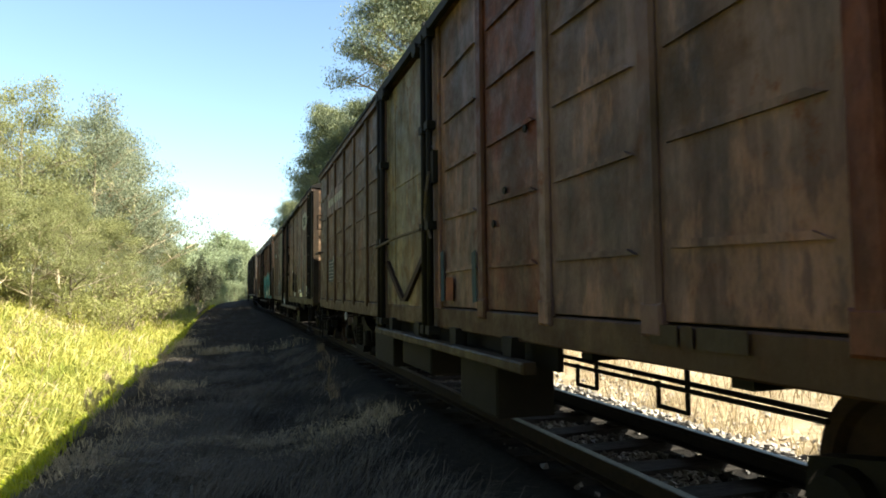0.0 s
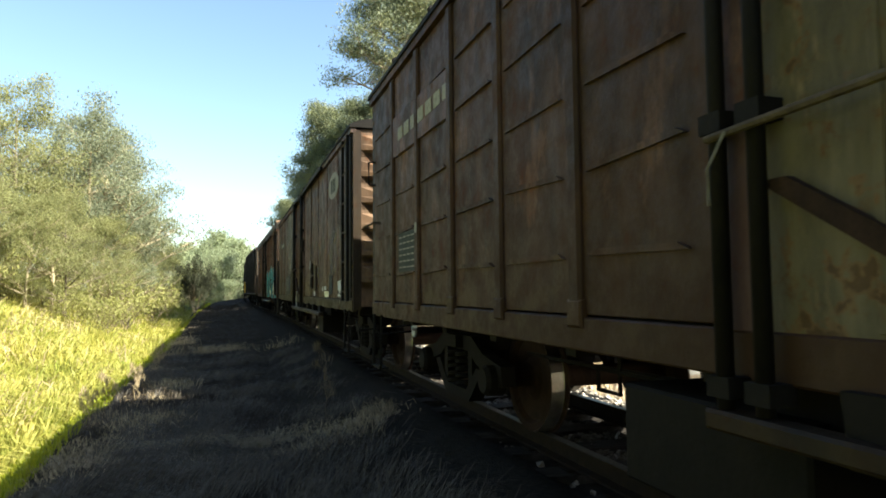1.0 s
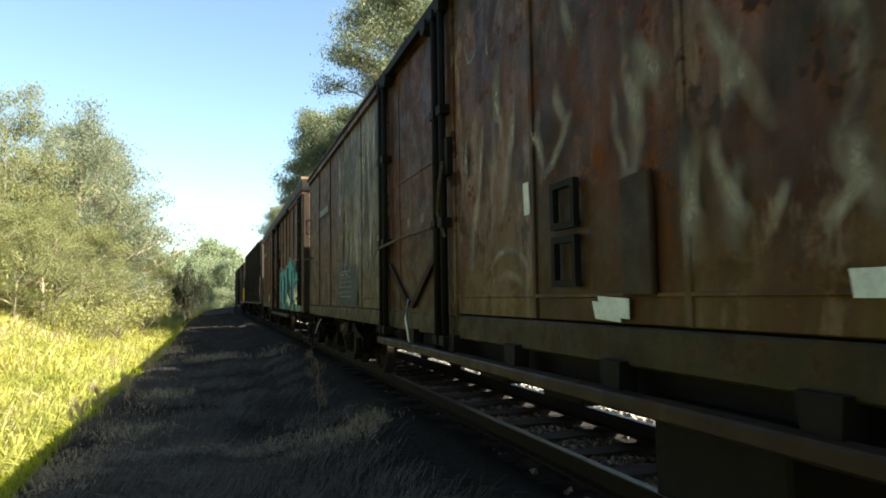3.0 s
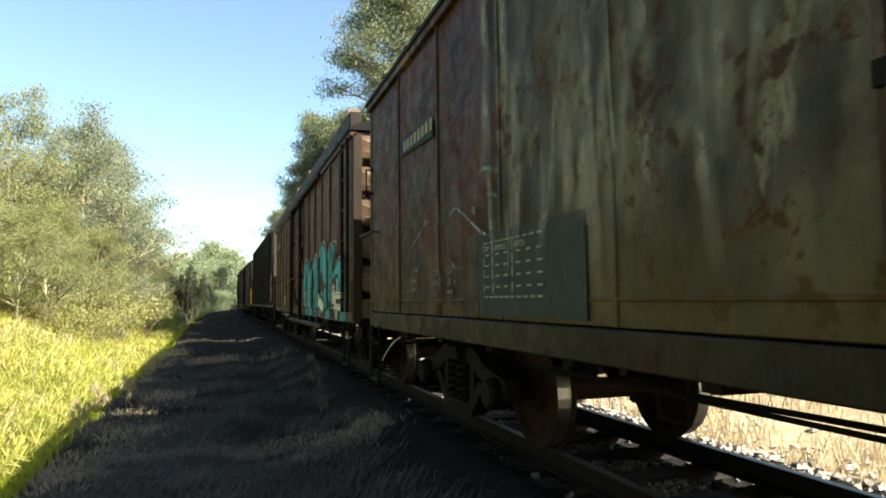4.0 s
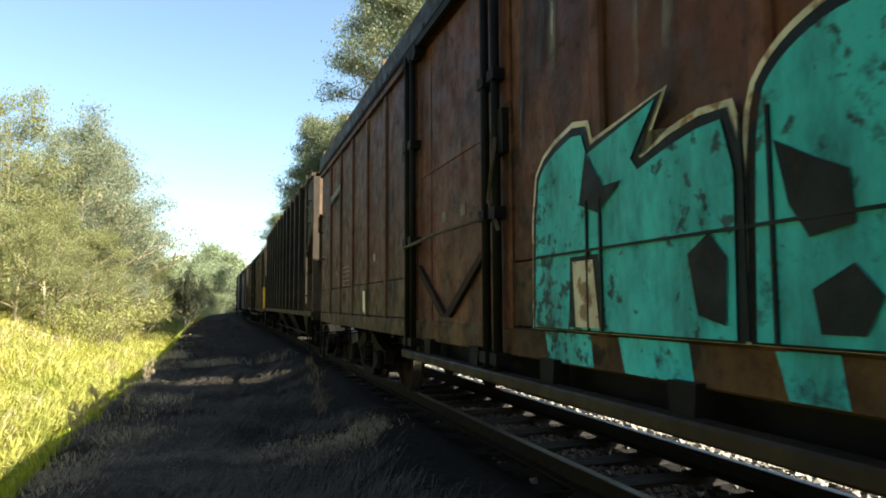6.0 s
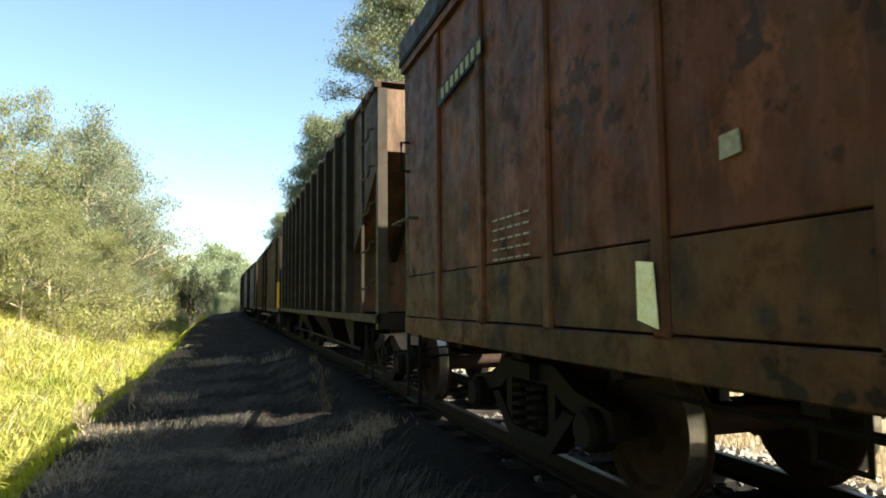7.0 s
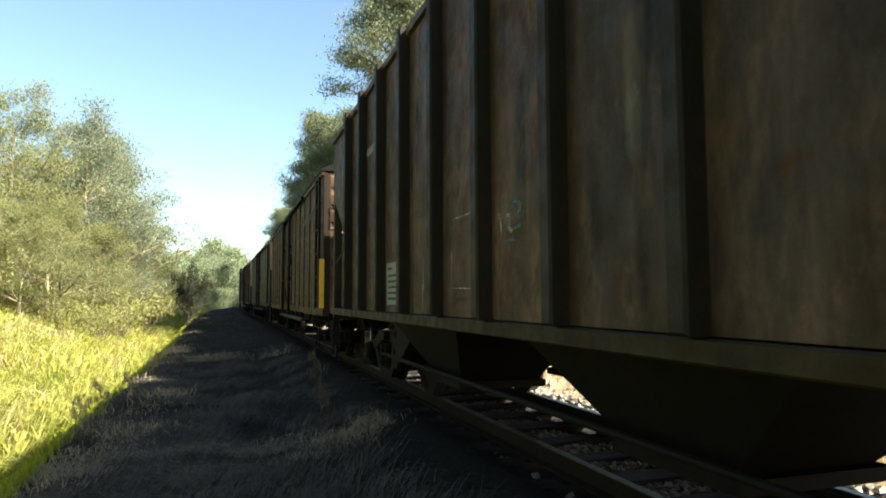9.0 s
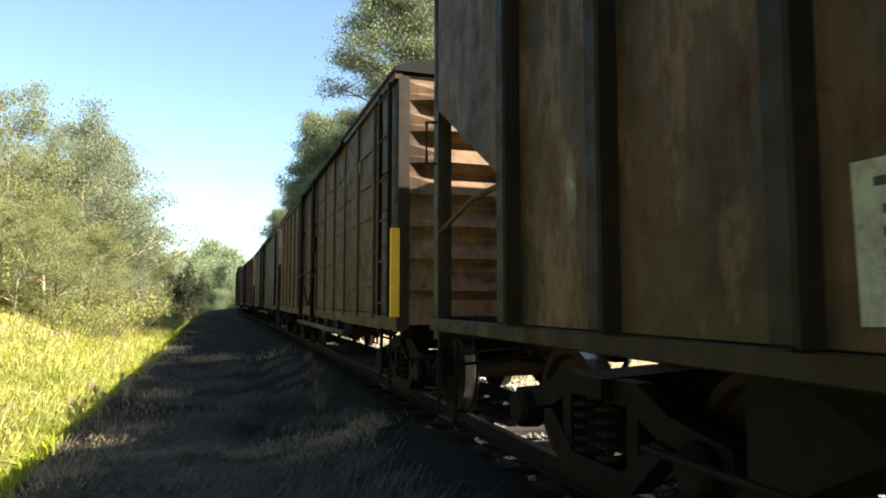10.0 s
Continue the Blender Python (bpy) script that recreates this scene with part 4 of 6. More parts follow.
    for s in (-1, 1):
        part("end_bin", Shape().prism([(s * 2.75, 0.86), (s * 3.50, 0.42), (s * 3.62, 0.42), (s * 3.62, 0.86)], -1.1, 1.1), DARK_STEEL, wagon, "dark sloping end bin")
    part("chute_shaft", Shape().tube((-1.1, -4.2, 0.46), (-1.1, 4.2, 0.46), 0.02), DARK_STEEL, wagon)
    lad = part("ladder", Shape().box(near - 0.06, near - 0.03, -L / 2 + 0.55, -L / 2 + 0.59, 0.95, zt + 0.1), PAINT_D_EDGE, wagon, "pale side ladder rail with bent rungs")
    for i in range(6):
        part("rung", Shape().path([(near - 0.02, -L / 2 + 0.09, 1.31 + i * 0.39), (near - 0.075, -L / 2 + 0.09, 1.29 + i * 0.39), (near - 0.075, -L / 2 + 0.10, 1.235 + i * 0.39), (near - 0.075, -L / 2 + 0.14, 1.215 + i * 0.39), (near - 0.065, -L / 2 + 0.56, 1.215 + i * 0.39)], 0.013), GREY_BAR, lad)
    grab_iron(wagon, L / 2 - 0.06, 2.2, near - 0.0, 0.3, True, SILL)
    part("end_rail", Shape().path([(near + 0.02, L / 2 - 0.06, 1.55), (near + 0.02, L / 2 - 0.75, 1.70), (near + 0.02, L / 2 - 1.3, 1.72)], 0.016), GREY_BAR, wagon)
    return wagon, sets


# ---- the train, from front to back: (place along the track at 5 s, builder, description) ----
S = dict
specs = [
    # Lead wagon stays out of view; added for its shadow on the ground.
    (-32.4, boxcar, S(L=12.4, style="post", bays=6, paint=PAINT_C, door=PAINT_C, sill=SILL, end=SUNLIT_RUST, label="rust-brown steel covered goods wagon on the track")),
    (-18.84, boxcar, S(L=12.4, style="grid", bays=6, paint=PAINT_A, door=PAINT_DOOR, sill=PAINT_A, end=SUNLIT_RUST, jamb=PAINT_A_GREY, ladder=True,
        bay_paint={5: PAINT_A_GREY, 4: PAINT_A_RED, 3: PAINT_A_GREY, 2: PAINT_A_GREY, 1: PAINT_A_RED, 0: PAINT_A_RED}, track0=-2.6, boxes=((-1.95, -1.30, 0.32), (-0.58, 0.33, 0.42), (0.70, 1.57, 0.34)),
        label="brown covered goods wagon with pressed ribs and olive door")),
    (-4.78, boxcar, S(L=13.25, style="smooth", bays=5, paint=PAINT_B, door=PAINT_B_RED, sill=MOSSY_SILL, end=SUNLIT_RUST, pressed=6, recess=True,
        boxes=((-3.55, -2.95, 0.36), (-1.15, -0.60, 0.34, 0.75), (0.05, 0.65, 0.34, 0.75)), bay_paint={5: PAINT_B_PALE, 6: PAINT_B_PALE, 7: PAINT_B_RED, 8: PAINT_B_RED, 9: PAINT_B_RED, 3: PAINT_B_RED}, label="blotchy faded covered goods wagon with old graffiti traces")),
    (9.01, boxcar, S(L=12.34, style="post", bays=6, paint=PAINT_C, door=PAINT_C, sill=PAINT_C_LOW, end=SUNLIT_RUST, pressed=5, dent=0.05, split=1.28, low_paint=PAINT_C_LOW, fascia=True,
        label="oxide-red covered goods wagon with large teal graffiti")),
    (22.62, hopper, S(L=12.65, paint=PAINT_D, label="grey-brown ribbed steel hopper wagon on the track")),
    (36.2, boxcar, S(L=12.4, style="grid", bays=6, paint=PAINT_E, door=PAINT_E, sill=PAINT_E, end=SUNLIT_RUST, pressed=7, walk=True, label="ochre-brown covered goods wagon with yellow corner post")),
    (49.7, boxcar, S(L=12.4, style="smooth", bays=5, paint=PAINT_F, door=PAINT_F, sill=SILL, end=SUNLIT_RUST, label="grey-brown covered goods wagon with smooth sides")),
    (63.3, boxcar, S(L=12.4, style="post", bays=6, paint=PAINT_B, door=PAINT_B_RED, sill=SILL, end=SUNLIT_RUST, label="weathered pale covered goods wagon on the track")),
    (76.9, hopper, S(L=12.65, paint=PAINT_D, label="grey-brown ribbed steel hopper wagon on the track")),
    (90.6, boxcar, S(L=12.4, style="grid", bays=6, paint=PAINT_A, door=PAINT_DOOR, sill=PAINT_A, end=SUNLIT_RUST, label="brown covered goods wagon with pressed ribs and olive door")),
    (104.2, boxcar, S(L=12.4, style="post", bays=6, paint=PAINT_C, door=PAINT_C, sill=SILL, end=SUNLIT_RUST, label="rust-brown steel covered goods wagon on the track")),
    (117.8, boxcar, S(L=12.4, style="smooth", bays=5, paint=PAINT_F, door=PAINT_F, sill=SILL, end=SUNLIT_RUST, label="grey-brown covered goods wagon with smooth sides")),
]
train = [(y0, s["L"], *build(s)) for y0, build, s in specs]
X0 = -HALF - 0.030      # just proud of the posts
XP = -HALF - 0.009      # just proud of the panels


def mark_ribbed_wagon(w):
    marking(w, "number_field", plate([(5.2, 2.64), (3.55, 2.60), (3.55, 2.26), (5.2, 2.28)], XP - 0.008), PAINT_A_GREY, "worn greyish number field")
    marking(w, "number_bar", bar_list([(5.0 - 0.22 * i, 4.84 - 0.22 * i, 2.45) for i in range(7)], XP - 0.012, 0.11), DULL_WHITE, "unreadable pale character")
    marking(w, "data_field", plate([(5.0, 1.56), (4.45, 1.56), (4.45, 1.22), (5.0, 1.22)], XP - 0.008), DARK_FIELD, "dark data field")
    rows = []
    for r in range(6):
        rows += [(4.96 - 0.13 * c, 4.87 - 0.13 * c, 1.52 - r * 0.052) for c in range(4)]
    marking(w, "data_bar", bar_list(rows, XP - 0.012, 0.012), DULL_WHITE, "white table line")
    marking(w, "sticker", plate([(4.38 + 0.032 * math.cos(a * 0.6283), 1.56 + 0.045 * math.sin(a * 0.6283)) for a in range(10)], XP - 0.024), DULL_WHITE, "round pale sticker")
    marking(w, "repair_patch", plate([(-1.15, 1.16), (-1.30, 1.16), (-1.31, 1.0), (-1.14, 1.0)], XP - 0.008), RUST_PATCH, "rusty square patch")
    for y, h in ((-1.06, 0.34), (-1.72, 0.30)):
        marking(w, "paint_patch", plate([(y + 0.035, 1.0 + h), (y - 0.03, 1.02 + h), (y - 0.045, 1.0), (y + 0.025, 0.99)], XP - 0.008), BLUE_PLATE, "dull blue paint patch")
    for y0, y1 in ((-3.55, -3.70), (-3.72, -3.78), (-3.80, -4.02)):
        marking(w, "sill_patch", plate([(y0, 0.945), (y1, 0.945), (y1, 0.875), (y0, 0.875)], XP - 0.014), SILL, "dusty rectangular patch on the sill")
    for z in (1.45, 1.9, 1.62):
        marking(w, "hole_cover", Shape().tube((XP - 0.010, -2.05 - (z - 1.45), z), (XP, -2.05 - (z - 1.45), z), 0.022, 8), DARK_STEEL, "dark bolt boss")


def ring(w, y, z, x, r=0.055):
    pts = [(x, y + r * math.cos(a * 0.5236), z + r * math.sin(a * 0.5236)) for a in range(13)]
    part("plastic_ring", Shape().path(pts, 0.017, 8), PLASTER, w, "white plastic ring on a wire", True)


def wire(w, pts, r=0.006):
    part("loose_wire", Shape().path(pts, r, 5), PLASTER, w, "loose pale wire", True)


def mark_blotchy_wagon(w):
    x = XP - 0.004
    marking(w, "oval_emblem", plate([(-5.05 + 0.50 * math.cos(a * 0.314), 2.60 + 0.19 * math.sin(a * 0.314)) for a in range(20)], x), DULL_WHITE, "worn pale oval emblem")
    marking(w, "emblem_stroke", bar_list([(-4.85, -4.95, 2.60), (-5.02, -5.10, 2.60), (-5.17, -5.25, 2.60)], x - 0.005, 0.20), DARK_FIELD, "dark stroke in the emblem")
    p = marking(w, "poster", plate([(-5.47, 1.19), (-5.70, 1.20), (-5.84, 1.21), (-5.86, 0.985), (-5.50, 0.98)], x), WHITE_POSTER, "torn black and white poster")
    part("poster_print", plate([(-5.74, 1.19), (-5.84, 1.20), (-5.855, 0.99), (-5.74, 0.99), (-5.66, 1.03), (-5.76, 1.05), (-5.78, 1.10)], x - 0.004), NAVY, p)
    part("poster_print", plate([(-5.49, 1.075), (-5.55, 1.075), (-5.58, 1.045), (-5.63, 1.045), (-5.585, 1.015), (-5.50, 1.01)], x - 0.004), NAVY, p)
    marking(w, "label_scrap", plate([(-4.07, 1.055), (-4.56, 1.05), (-4.57, 0.965), (-4.20, 0.955), (-4.10, 0.985)], x), TAPE, "torn yellowish paper label")
    marking(w, "label_scrap", plate([(-4.10, 1.13), (-4.32, 1.13), (-4.35, 1.06), (-4.22, 1.08), (-4.08, 1.06)], x - 0.004), WHITE_POSTER, "torn white paper label")
    marking(w, "label_scrap", plate([(-3.80, 1.12), (-3.92, 1.12), (-3.92, 1.05), (-3.81, 1.05)], x), WHITE_POSTER, "small white paper label")
    marking(w, "label_scrap", plate([(-2.64, 1.04), (-2.80, 1.03), (-2.84, 0.96), (-2.66, 0.97)], x), WHITE_POSTER, "small white paper label")
    marking(w, "label_scrap", plate([(-2.69, 1.06), (-2.90, 1.05), (-2.90, 0.975), (-2.71, 0.98)], x - 0.004), WHITE_POSTER, "white paper label")
    marking(w, "label_scrap", plate([(-2.02, 1.62), (-2.08, 1.62), (-2.09, 1.46), (-2.03, 1.46)], x), WHITE_POSTER, "narrow white paper strip")
    lettering(w, "3", -5.60, 0.875, 0.085, -HALF - 0.013, DULL_WHITE)
    marking(w, "chalk_field", plate([(-4.61, 1.30), (-4.91, 1.28), (-4.93, 1.0), (-4.62, 1.0)], x), DARK_FIELD, "dark square field")
    marking(w, "chalk_scrawl", brush([(-4.65, 1.24), (-4.68, 1.20), (-4.70, 1.25), (-4.73, 1.19), (-4.76, 1.25), (-4.80, 1.19), (-4.83, 1.25)], x - 0.006, 0.006), CHALK, "chalk scrawl")
    fr = Shape()
    for z0, z1 in ((1.35, 1.56), (1.10, 1.32)):
        fr.box(x - 0.03, x, -2.56, -2.53, z0, z1).box(x - 0.03, x, -2.38, -2.35, z0, z1).box(x - 0.03, x, -2.53, -2.38, z1 - 0.03, z1).box(x - 0.03, x, -2.53, -2.38, z0, z0 + 0.03)
    part("label_holder", fr, DARK_STEEL, w, "dark steel label frame")
    part("cover_plate", Shape().chamfered(x - 0.02, x, -3.06, -2.88, 1.06, 1.50, 0.006), SILL, w, "dull riveted cover plate")
    ring_pts = [(-5.08 + 0.24 * math.cos(a * 0.42 + 3.6), 1.60 + 0.27 * math.sin(a * 0.42 + 3.6)) for a in range(19)]
    strokes = [(ring_pts, 0.075), ([(-4.70, 1.95), (-4.78, 1.75), (-4.72, 1.62)], 0.06), ([(-5.02, 1.95), (-5.16, 1.90)], 0.05), ([(-3.56, 1.20), (-3.64, 1.37)], 0.028), ([(-3.73, 1.20), (-3.88, 1.36)], 0.03),
               ([(-1.50, 1.14), (-1.66, 1.28), (-1.87, 1.31), (-2.02, 1.25), (-2.12, 1.13)], 0.028), ([(-1.60, 1.12), (-1.84, 1.19), (-2.05, 1.12)], 0.035), ([(-2.95, 1.98), (-3.08, 1.86), (-3.2, 1.74)], 0.08),
               ([(-3.3, 2.0), (-3.5, 1.7), (-3.62, 1.5)], 0.05), ([(-2.2, 1.58), (-2.38, 1.68), (-2.55, 1.9)], 0.035), ([(-1.52, 2.08), (-1.46, 1.8), (-1.40, 1.48)], 0.04), ([(-1.9, 2.0), (-1.86, 1.72), (-1.75, 1.45)], 0.05),
               ([(-0.98, 2.74), (-1.12, 2.5), (-1.06, 2.46)], 0.02), ([(-1.2, 2.72), (-1.28, 2.46), (-1.44, 2.5), (-1.42, 2.66)], 0.02), ([(-1.6, 2.6), (-1.58, 2.42), (-1.70, 2.44)], 0.02)]
    sr = random.Random(61)
    for _ in range(26):
        a, b, tall, lean = sr.uniform(-4.7, -1.1), sr.uniform(1.25, 2.35), sr.uniform(0.2, 0.6), sr.uniform(-0.25, 0.15)
        strokes.append(([(a, b + tall / 2), (a + lean * 0.3 + 0.03, b), (a + lean, b - tall / 2)], sr.uniform(0.025, 0.075)))
    for _ in range(26):
        a, b, tall = sr.uniform(0.95, 3.5), sr.uniform(1.3, 2.7), sr.uniform(0.4, 1.1)
        strokes.append(([(a, b + tall / 2), (a + sr.uniform(-0.05, 0.05), b), (a + sr.uniform(-0.1, 0.1), b - tall / 2)], sr.uniform(0.02, 0.08)))
    for i, (l, r) in enumerate(strokes):
        spray(w, "rubbed_spray", l, x - 0.004 - 0.0002 * i, r, PALE_SPRAY, "pale smear of rubbed-off spray")
    for _ in range(22):
        a, b, tall = sr.uniform(-5.9, 6.3), sr.uniform(1.1, 2.9), sr.uniform(0.15, 0.5)
        if abs(a) > 1.0:
            spray(w, "rust_stain", [(a, b + tall / 2), (a + sr.uniform(-0.03, 0.03), b), (a, b - tall / 2)], x - 0.0025, sr.uniform(0.02, 0.07), RUST_STAIN, "dark run of rust")
    # rear half
    part("number_field", plate([(5.34, 2.44), (4.40, 2.40), (4.40, 2.25), (5.34, 2.29)], x), BLUE_PLATE, w, "dark blue number field")
    part("number_bar", bar_list([(5.2 - 0.105 * i, 5.13 - 0.105 * i, 2.347 - 0.0 * i) for i in range(8)], x - 0.005, 0.09), DULL_WHITE, w, "unreadable pale character")
    lettering(w, "COMP.", 4.45, 1.235, 0.066, x - 0.005, CHALK)
    lettering(w, "13,00 m", 4.13, 1.235, 0.066, x - 0.005, CHALK)
    lettering(w, "LARG.", 4.45, 1.165, 0.066, x - 0.005, CHALK)
    lettering(w, "2,4   m", 4.10, 1.165, 0.066, x - 0.005, CHALK)
    lettering(w, "ALT", 4.43, 1.095, 0.066, x - 0.005, CHALK)
    part("data_bar", bar_list([(5.0, 4.85, 1.22), (4.98, 4.86, 1.15), (4.1, 3.98, 1.12)], x - 0.005, 0.022), CHALK, w, "unreadable faded character")
    part("data_field", plate([(3.52, 1.44), (2.30, 1.44), (2.30, 0.975), (3.52, 0.975)], x), DARK_FIELD, w, "dark data field")
    rows = [(a, a - 0.05, z) for z in (1.385, 1.08) for a in (3.42, 3.34, 3.27, 3.20, 3.13, 3.06, 2.98, 2.90, 2.82, 2.74)]
    rows += [(a, a - 0.05, z) for z in (1.315, 1.255, 1.195, 1.135) for a in (3.40, 3.25, 3.14, 2.98, 2.86, 2.74)]
    part("table_line", bar_list(rows, x - 0.005, 0.010), DULL_WHITE, w, "white dashed table line")
    part("table_rule", [bars([(a, a - 0.008, z)], x - 0.005, 0.05) for a in (3.425, 3.30, 3.035) for z in (1.35, 1.28, 1.21, 1.13)], DULL_WHITE, w, "white upright table line")
    for word, a in (("TIP", 3.41), ("EMPRES", 3.27), ("DATA", 3.0)):
        lettering(w, word, a, 1.335, 0.045, x - 0.005, DULL_WHITE)
    part("grey_field", plate([(3.70, 1.44), (3.53, 1.44), (3.53, 0.975), (3.70, 0.975)], x), PAINT_D_GREY, w, "paler grey painted field")
    part("white_sticker", plate([(3.61, 1.63), (3.56, 1.62), (3.56, 1.57), (3.61, 1.58)], x), CHALK, w, "small pale sticker")
    lines = ([(3.54, 1.76), (3.45, 1.82), (3.36, 1.82), (3.19, 1.77), (3.01, 1.66)], [(3.40, 1.65), (3.30, 1.67), (3.14, 1.60)], [(4.08, 1.50), (4.06, 1.60), (3.95, 1.66), (3.82, 1.64), (3.61, 1.53), (3.42, 1.44), (3.21, 1.41), (3.04, 1.43)],
             [(4.08, 1.51), (4.06, 1.38), (3.95, 1.28), (3.84, 1.265), (3.70, 1.264)], [(4.34, 1.55), (4.28, 1.76), (4.23, 1.53)], [(4.22, 1.53), (4.15, 1.73), (4.12, 1.51)], [(5.14, 1.45), (4.92, 1.50), (4.72, 1.57), (4.55, 1.65), (4.44, 1.62), (4.34, 1.55)],
             [(6.40, 2.45), (6.30, 2.62), (6.12, 2.62), (6.02, 2.45), (6.27, 2.34), (6.06, 2.1), (6.04, 1.83)], [(5.6, 1.9), (5.5, 1.65), (5.4, 1.72), (5.25, 1.70)], [(4.25, 1.5), (4.24, 1.2), (4.22, 0.98)], [(4.06, 1.4), (4.0, 1.15), (3.97, 1.0)], [(4.95, 1.33), (4.8, 1.27), (4.62, 1.42)])
    for i, l in enumerate(lines):
        spray(w, "sprayed_line", l, x - 0.010 - 0.0003 * i, 0.016, CYAN_LINE, "thin pale cyan sprayed line")


def grown(pts, d):
    """The outline pushed out by d."""
    n, out = len(pts), []
    area = sum(pts[i][0] * pts[(i + 1) % n][1] - pts[(i + 1) % n][0] * pts[i][1] for i in range(n))
    sg = 1 if area > 0 else -1
    for i in range(n):
        a, b, c = Vector(pts[i - 1]), Vector(pts[i]), Vector(pts[(i + 1) % n])
        u, w = (b - a).normalized(), (c - b).normalized()
        m = (Vector((u.y, -u.x)) + Vector((w.y, -w.x))) * sg
        m = m.normalized() if m.length > 1e-6 else Vector((0, 1))
        out.append((b.x + m.x * d, b.y + m.y * d))
    return out


def flat(pts, x):
    sh = Shape()
    sh.v += [(x, y, z) for y, z in pts]
    sh.f.append(tuple(range(len(pts))))
    return sh


def mark_teal_graffiti(w):
    x = -HALF - 0.030
    low = 0.95
    letters = [
        [(-1.30, low), (-1.33, 1.62), (-1.45, 1.73), (-1.75, 1.80), (-1.80, 1.68), (-2.26, 1.77), (-2.06, 1.53), (-2.40, 1.62), (-2.62, 1.62), (-2.60, low)],
        [(-2.66, low), (-2.68, 1.62), (-2.78, 1.73), (-2.95, 1.79), (-3.10, 1.78), (-3.28, 1.66), (-3.38, 1.44), (-3.42, low)],
        [(-3.40, low), (-3.44, 1.80), (-3.58, 1.89), (-3.81, 1.935), (-4.02, 1.89), (-4.18, 1.79), (-4.28, 1.62), (-4.28, 1.32), (-4.42, low)],
        [(-4.48, low), (-4.40, 1.70), (-4.47, 1.78), (-4.66, 1.84), (-4.71, 1.74), (-4.82, 1.83), (-5.09, 1.83), (-5.07, 1.72), (-4.90, 1.47), (-5.15, 1.53), (-5.40, 1.59), (-5.60, 1.60), (-5.72, 1.52), (-5.74, 1.25), (-5.72, low)],
    ]
    def round_off(pts, keep):
        out = []
        for i, p in enumerate(pts):
            a, b = pts[i - 1], pts[(i + 1) % len(pts)]
            if p[1] <= low or i in keep:
                out.append(p)
            else:
                out += [tuple(0.75 * p[k] + 0.25 * a[k] for k in (0, 1)), tuple(0.75 * p[k] + 0.25 * b[k] for k in (0, 1))]
        return out
    letters = [round_off(letters[0], (4, 5)), round_off(round_off(letters[1], ()), ()), round_off(round_off(letters[2], ()), ()), round_off(letters[3], (3, 4, 6, 8))]
    g = part("graffiti", flat([(y, max(z, low)) for y, z in grown(letters[0], 0.055)], x), CREAM, w, "large teal, navy and cream sprayed lettering")
    for i, l in enumerate(letters):
        if i:
            part("cream_outline", flat([(y, max(z, low)) for y, z in grown(l, 0.055)], x - 0.001 * i), CREAM, g)
        part("navy_outline", flat([(y, max(z, low + 0.002)) for y, z in grown(l, 0.028)], x - 0.006 - 0.001 * i), NAVY, g)
        part("teal_fill", flat([(y, max(z, low + 0.01)) for y, z in grown(l, -0.012)], x - 0.012 - 0.001 * i), TEAL, g)
    xd = x - 0.019
    man = [(-3.60, 1.25), (-3.63, 1.42), (-3.68, 1.48), (-3.78, 1.51), (-3.88, 1.49), (-3.93, 1.44), (-3.92, 1.39), (-4.08, 1.34), (-4.22, 1.27), (-4.06, 1.23), (-3.94, 1.17), (-3.98, 1.11), (-3.92, 1.06), (-3.74, 1.10), (-3.66, 1.16)]
    arch = [(-4.72, 1.13), (-4.75, 1.27), (-4.81, 1.32), (-4.89, 1.355), (-4.98, 1.38), (-5.06, 1.395), (-5.14, 1.395), (-5.21, 1.375), (-5.26, 1.335), (-5.285, 1.27), (-5.29, 1.15), (-5.12, 1.15), (-5.10, 1.28), (-4.80, 1.28), (-4.80, 1.0)]
    stem = [(-4.29, 1.70), (-4.33, 1.62), (-4.38, 1.68), (-4.44, 1.50), (-4.48, 1.28), (-4.47, 0.97), (-4.38, 1.0), (-4.33, 1.14), (-4.26, 1.28), (-4.32, 1.45)]
    darks = [man, arch, stem, [(-2.76, 1.50), (-2.88, 1.43), (-2.98, 1.38), (-2.99, 1.25), (-2.86, 1.23), (-2.80, 1.32)], [(-2.86, 1.10), (-2.98, 1.16), (-3.05, 1.08), (-3.0, 0.99), (-2.88, 0.99)],
             [(-3.30, 1.20), (-3.42, 1.30), (-3.46, 1.24), (-3.44, 0.99), (-3.36, 1.02)], [(-1.80, 1.68), (-1.92, 1.52), (-2.05, 1.52), (-1.88, 1.42), (-1.74, 1.47)], [(-1.66, 1.26), (-1.88, 1.26), (-1.92, 0.97), (-1.64, 0.97)],
             [(-2.40, 1.22), (-2.50, 1.28), (-2.57, 1.20), (-2.56, 1.0), (-2.44, 1.03)], [(-4.68, 1.83), (-4.73, 1.77), (-4.79, 1.77), (-4.77, 1.66), (-4.735, 1.56), (-4.70, 1.58)], [(-5.03, 1.82), (-5.07, 1.80), (-4.93, 1.50), (-4.98, 1.48), (-4.84, 1.43), (-4.85, 1.48)],
             [(-4.50, 1.15), (-4.56, 1.06), (-4.66, 1.07), (-4.74, 1.03), (-4.81, 0.97), (-4.52, 0.98)], [(-4.56, 1.26), (-4.60, 1.12), (-4.64, 1.20)], [(-5.12, 0.965), (-5.28, 0.985), (-5.44, 0.965)]]
    for d in darks:
        part("navy_counter", flat(d, xd), NAVY, g)
    part("cream_counter", flat([(-4.78, 1.255), (-4.80, 1.28), (-4.85, 1.295), (-5.03, 1.29), (-5.07, 1.275), (-5.085, 1.25), (-5.085, 0.975), (-4.84, 0.97)], xd - 0.002), CREAM, g)
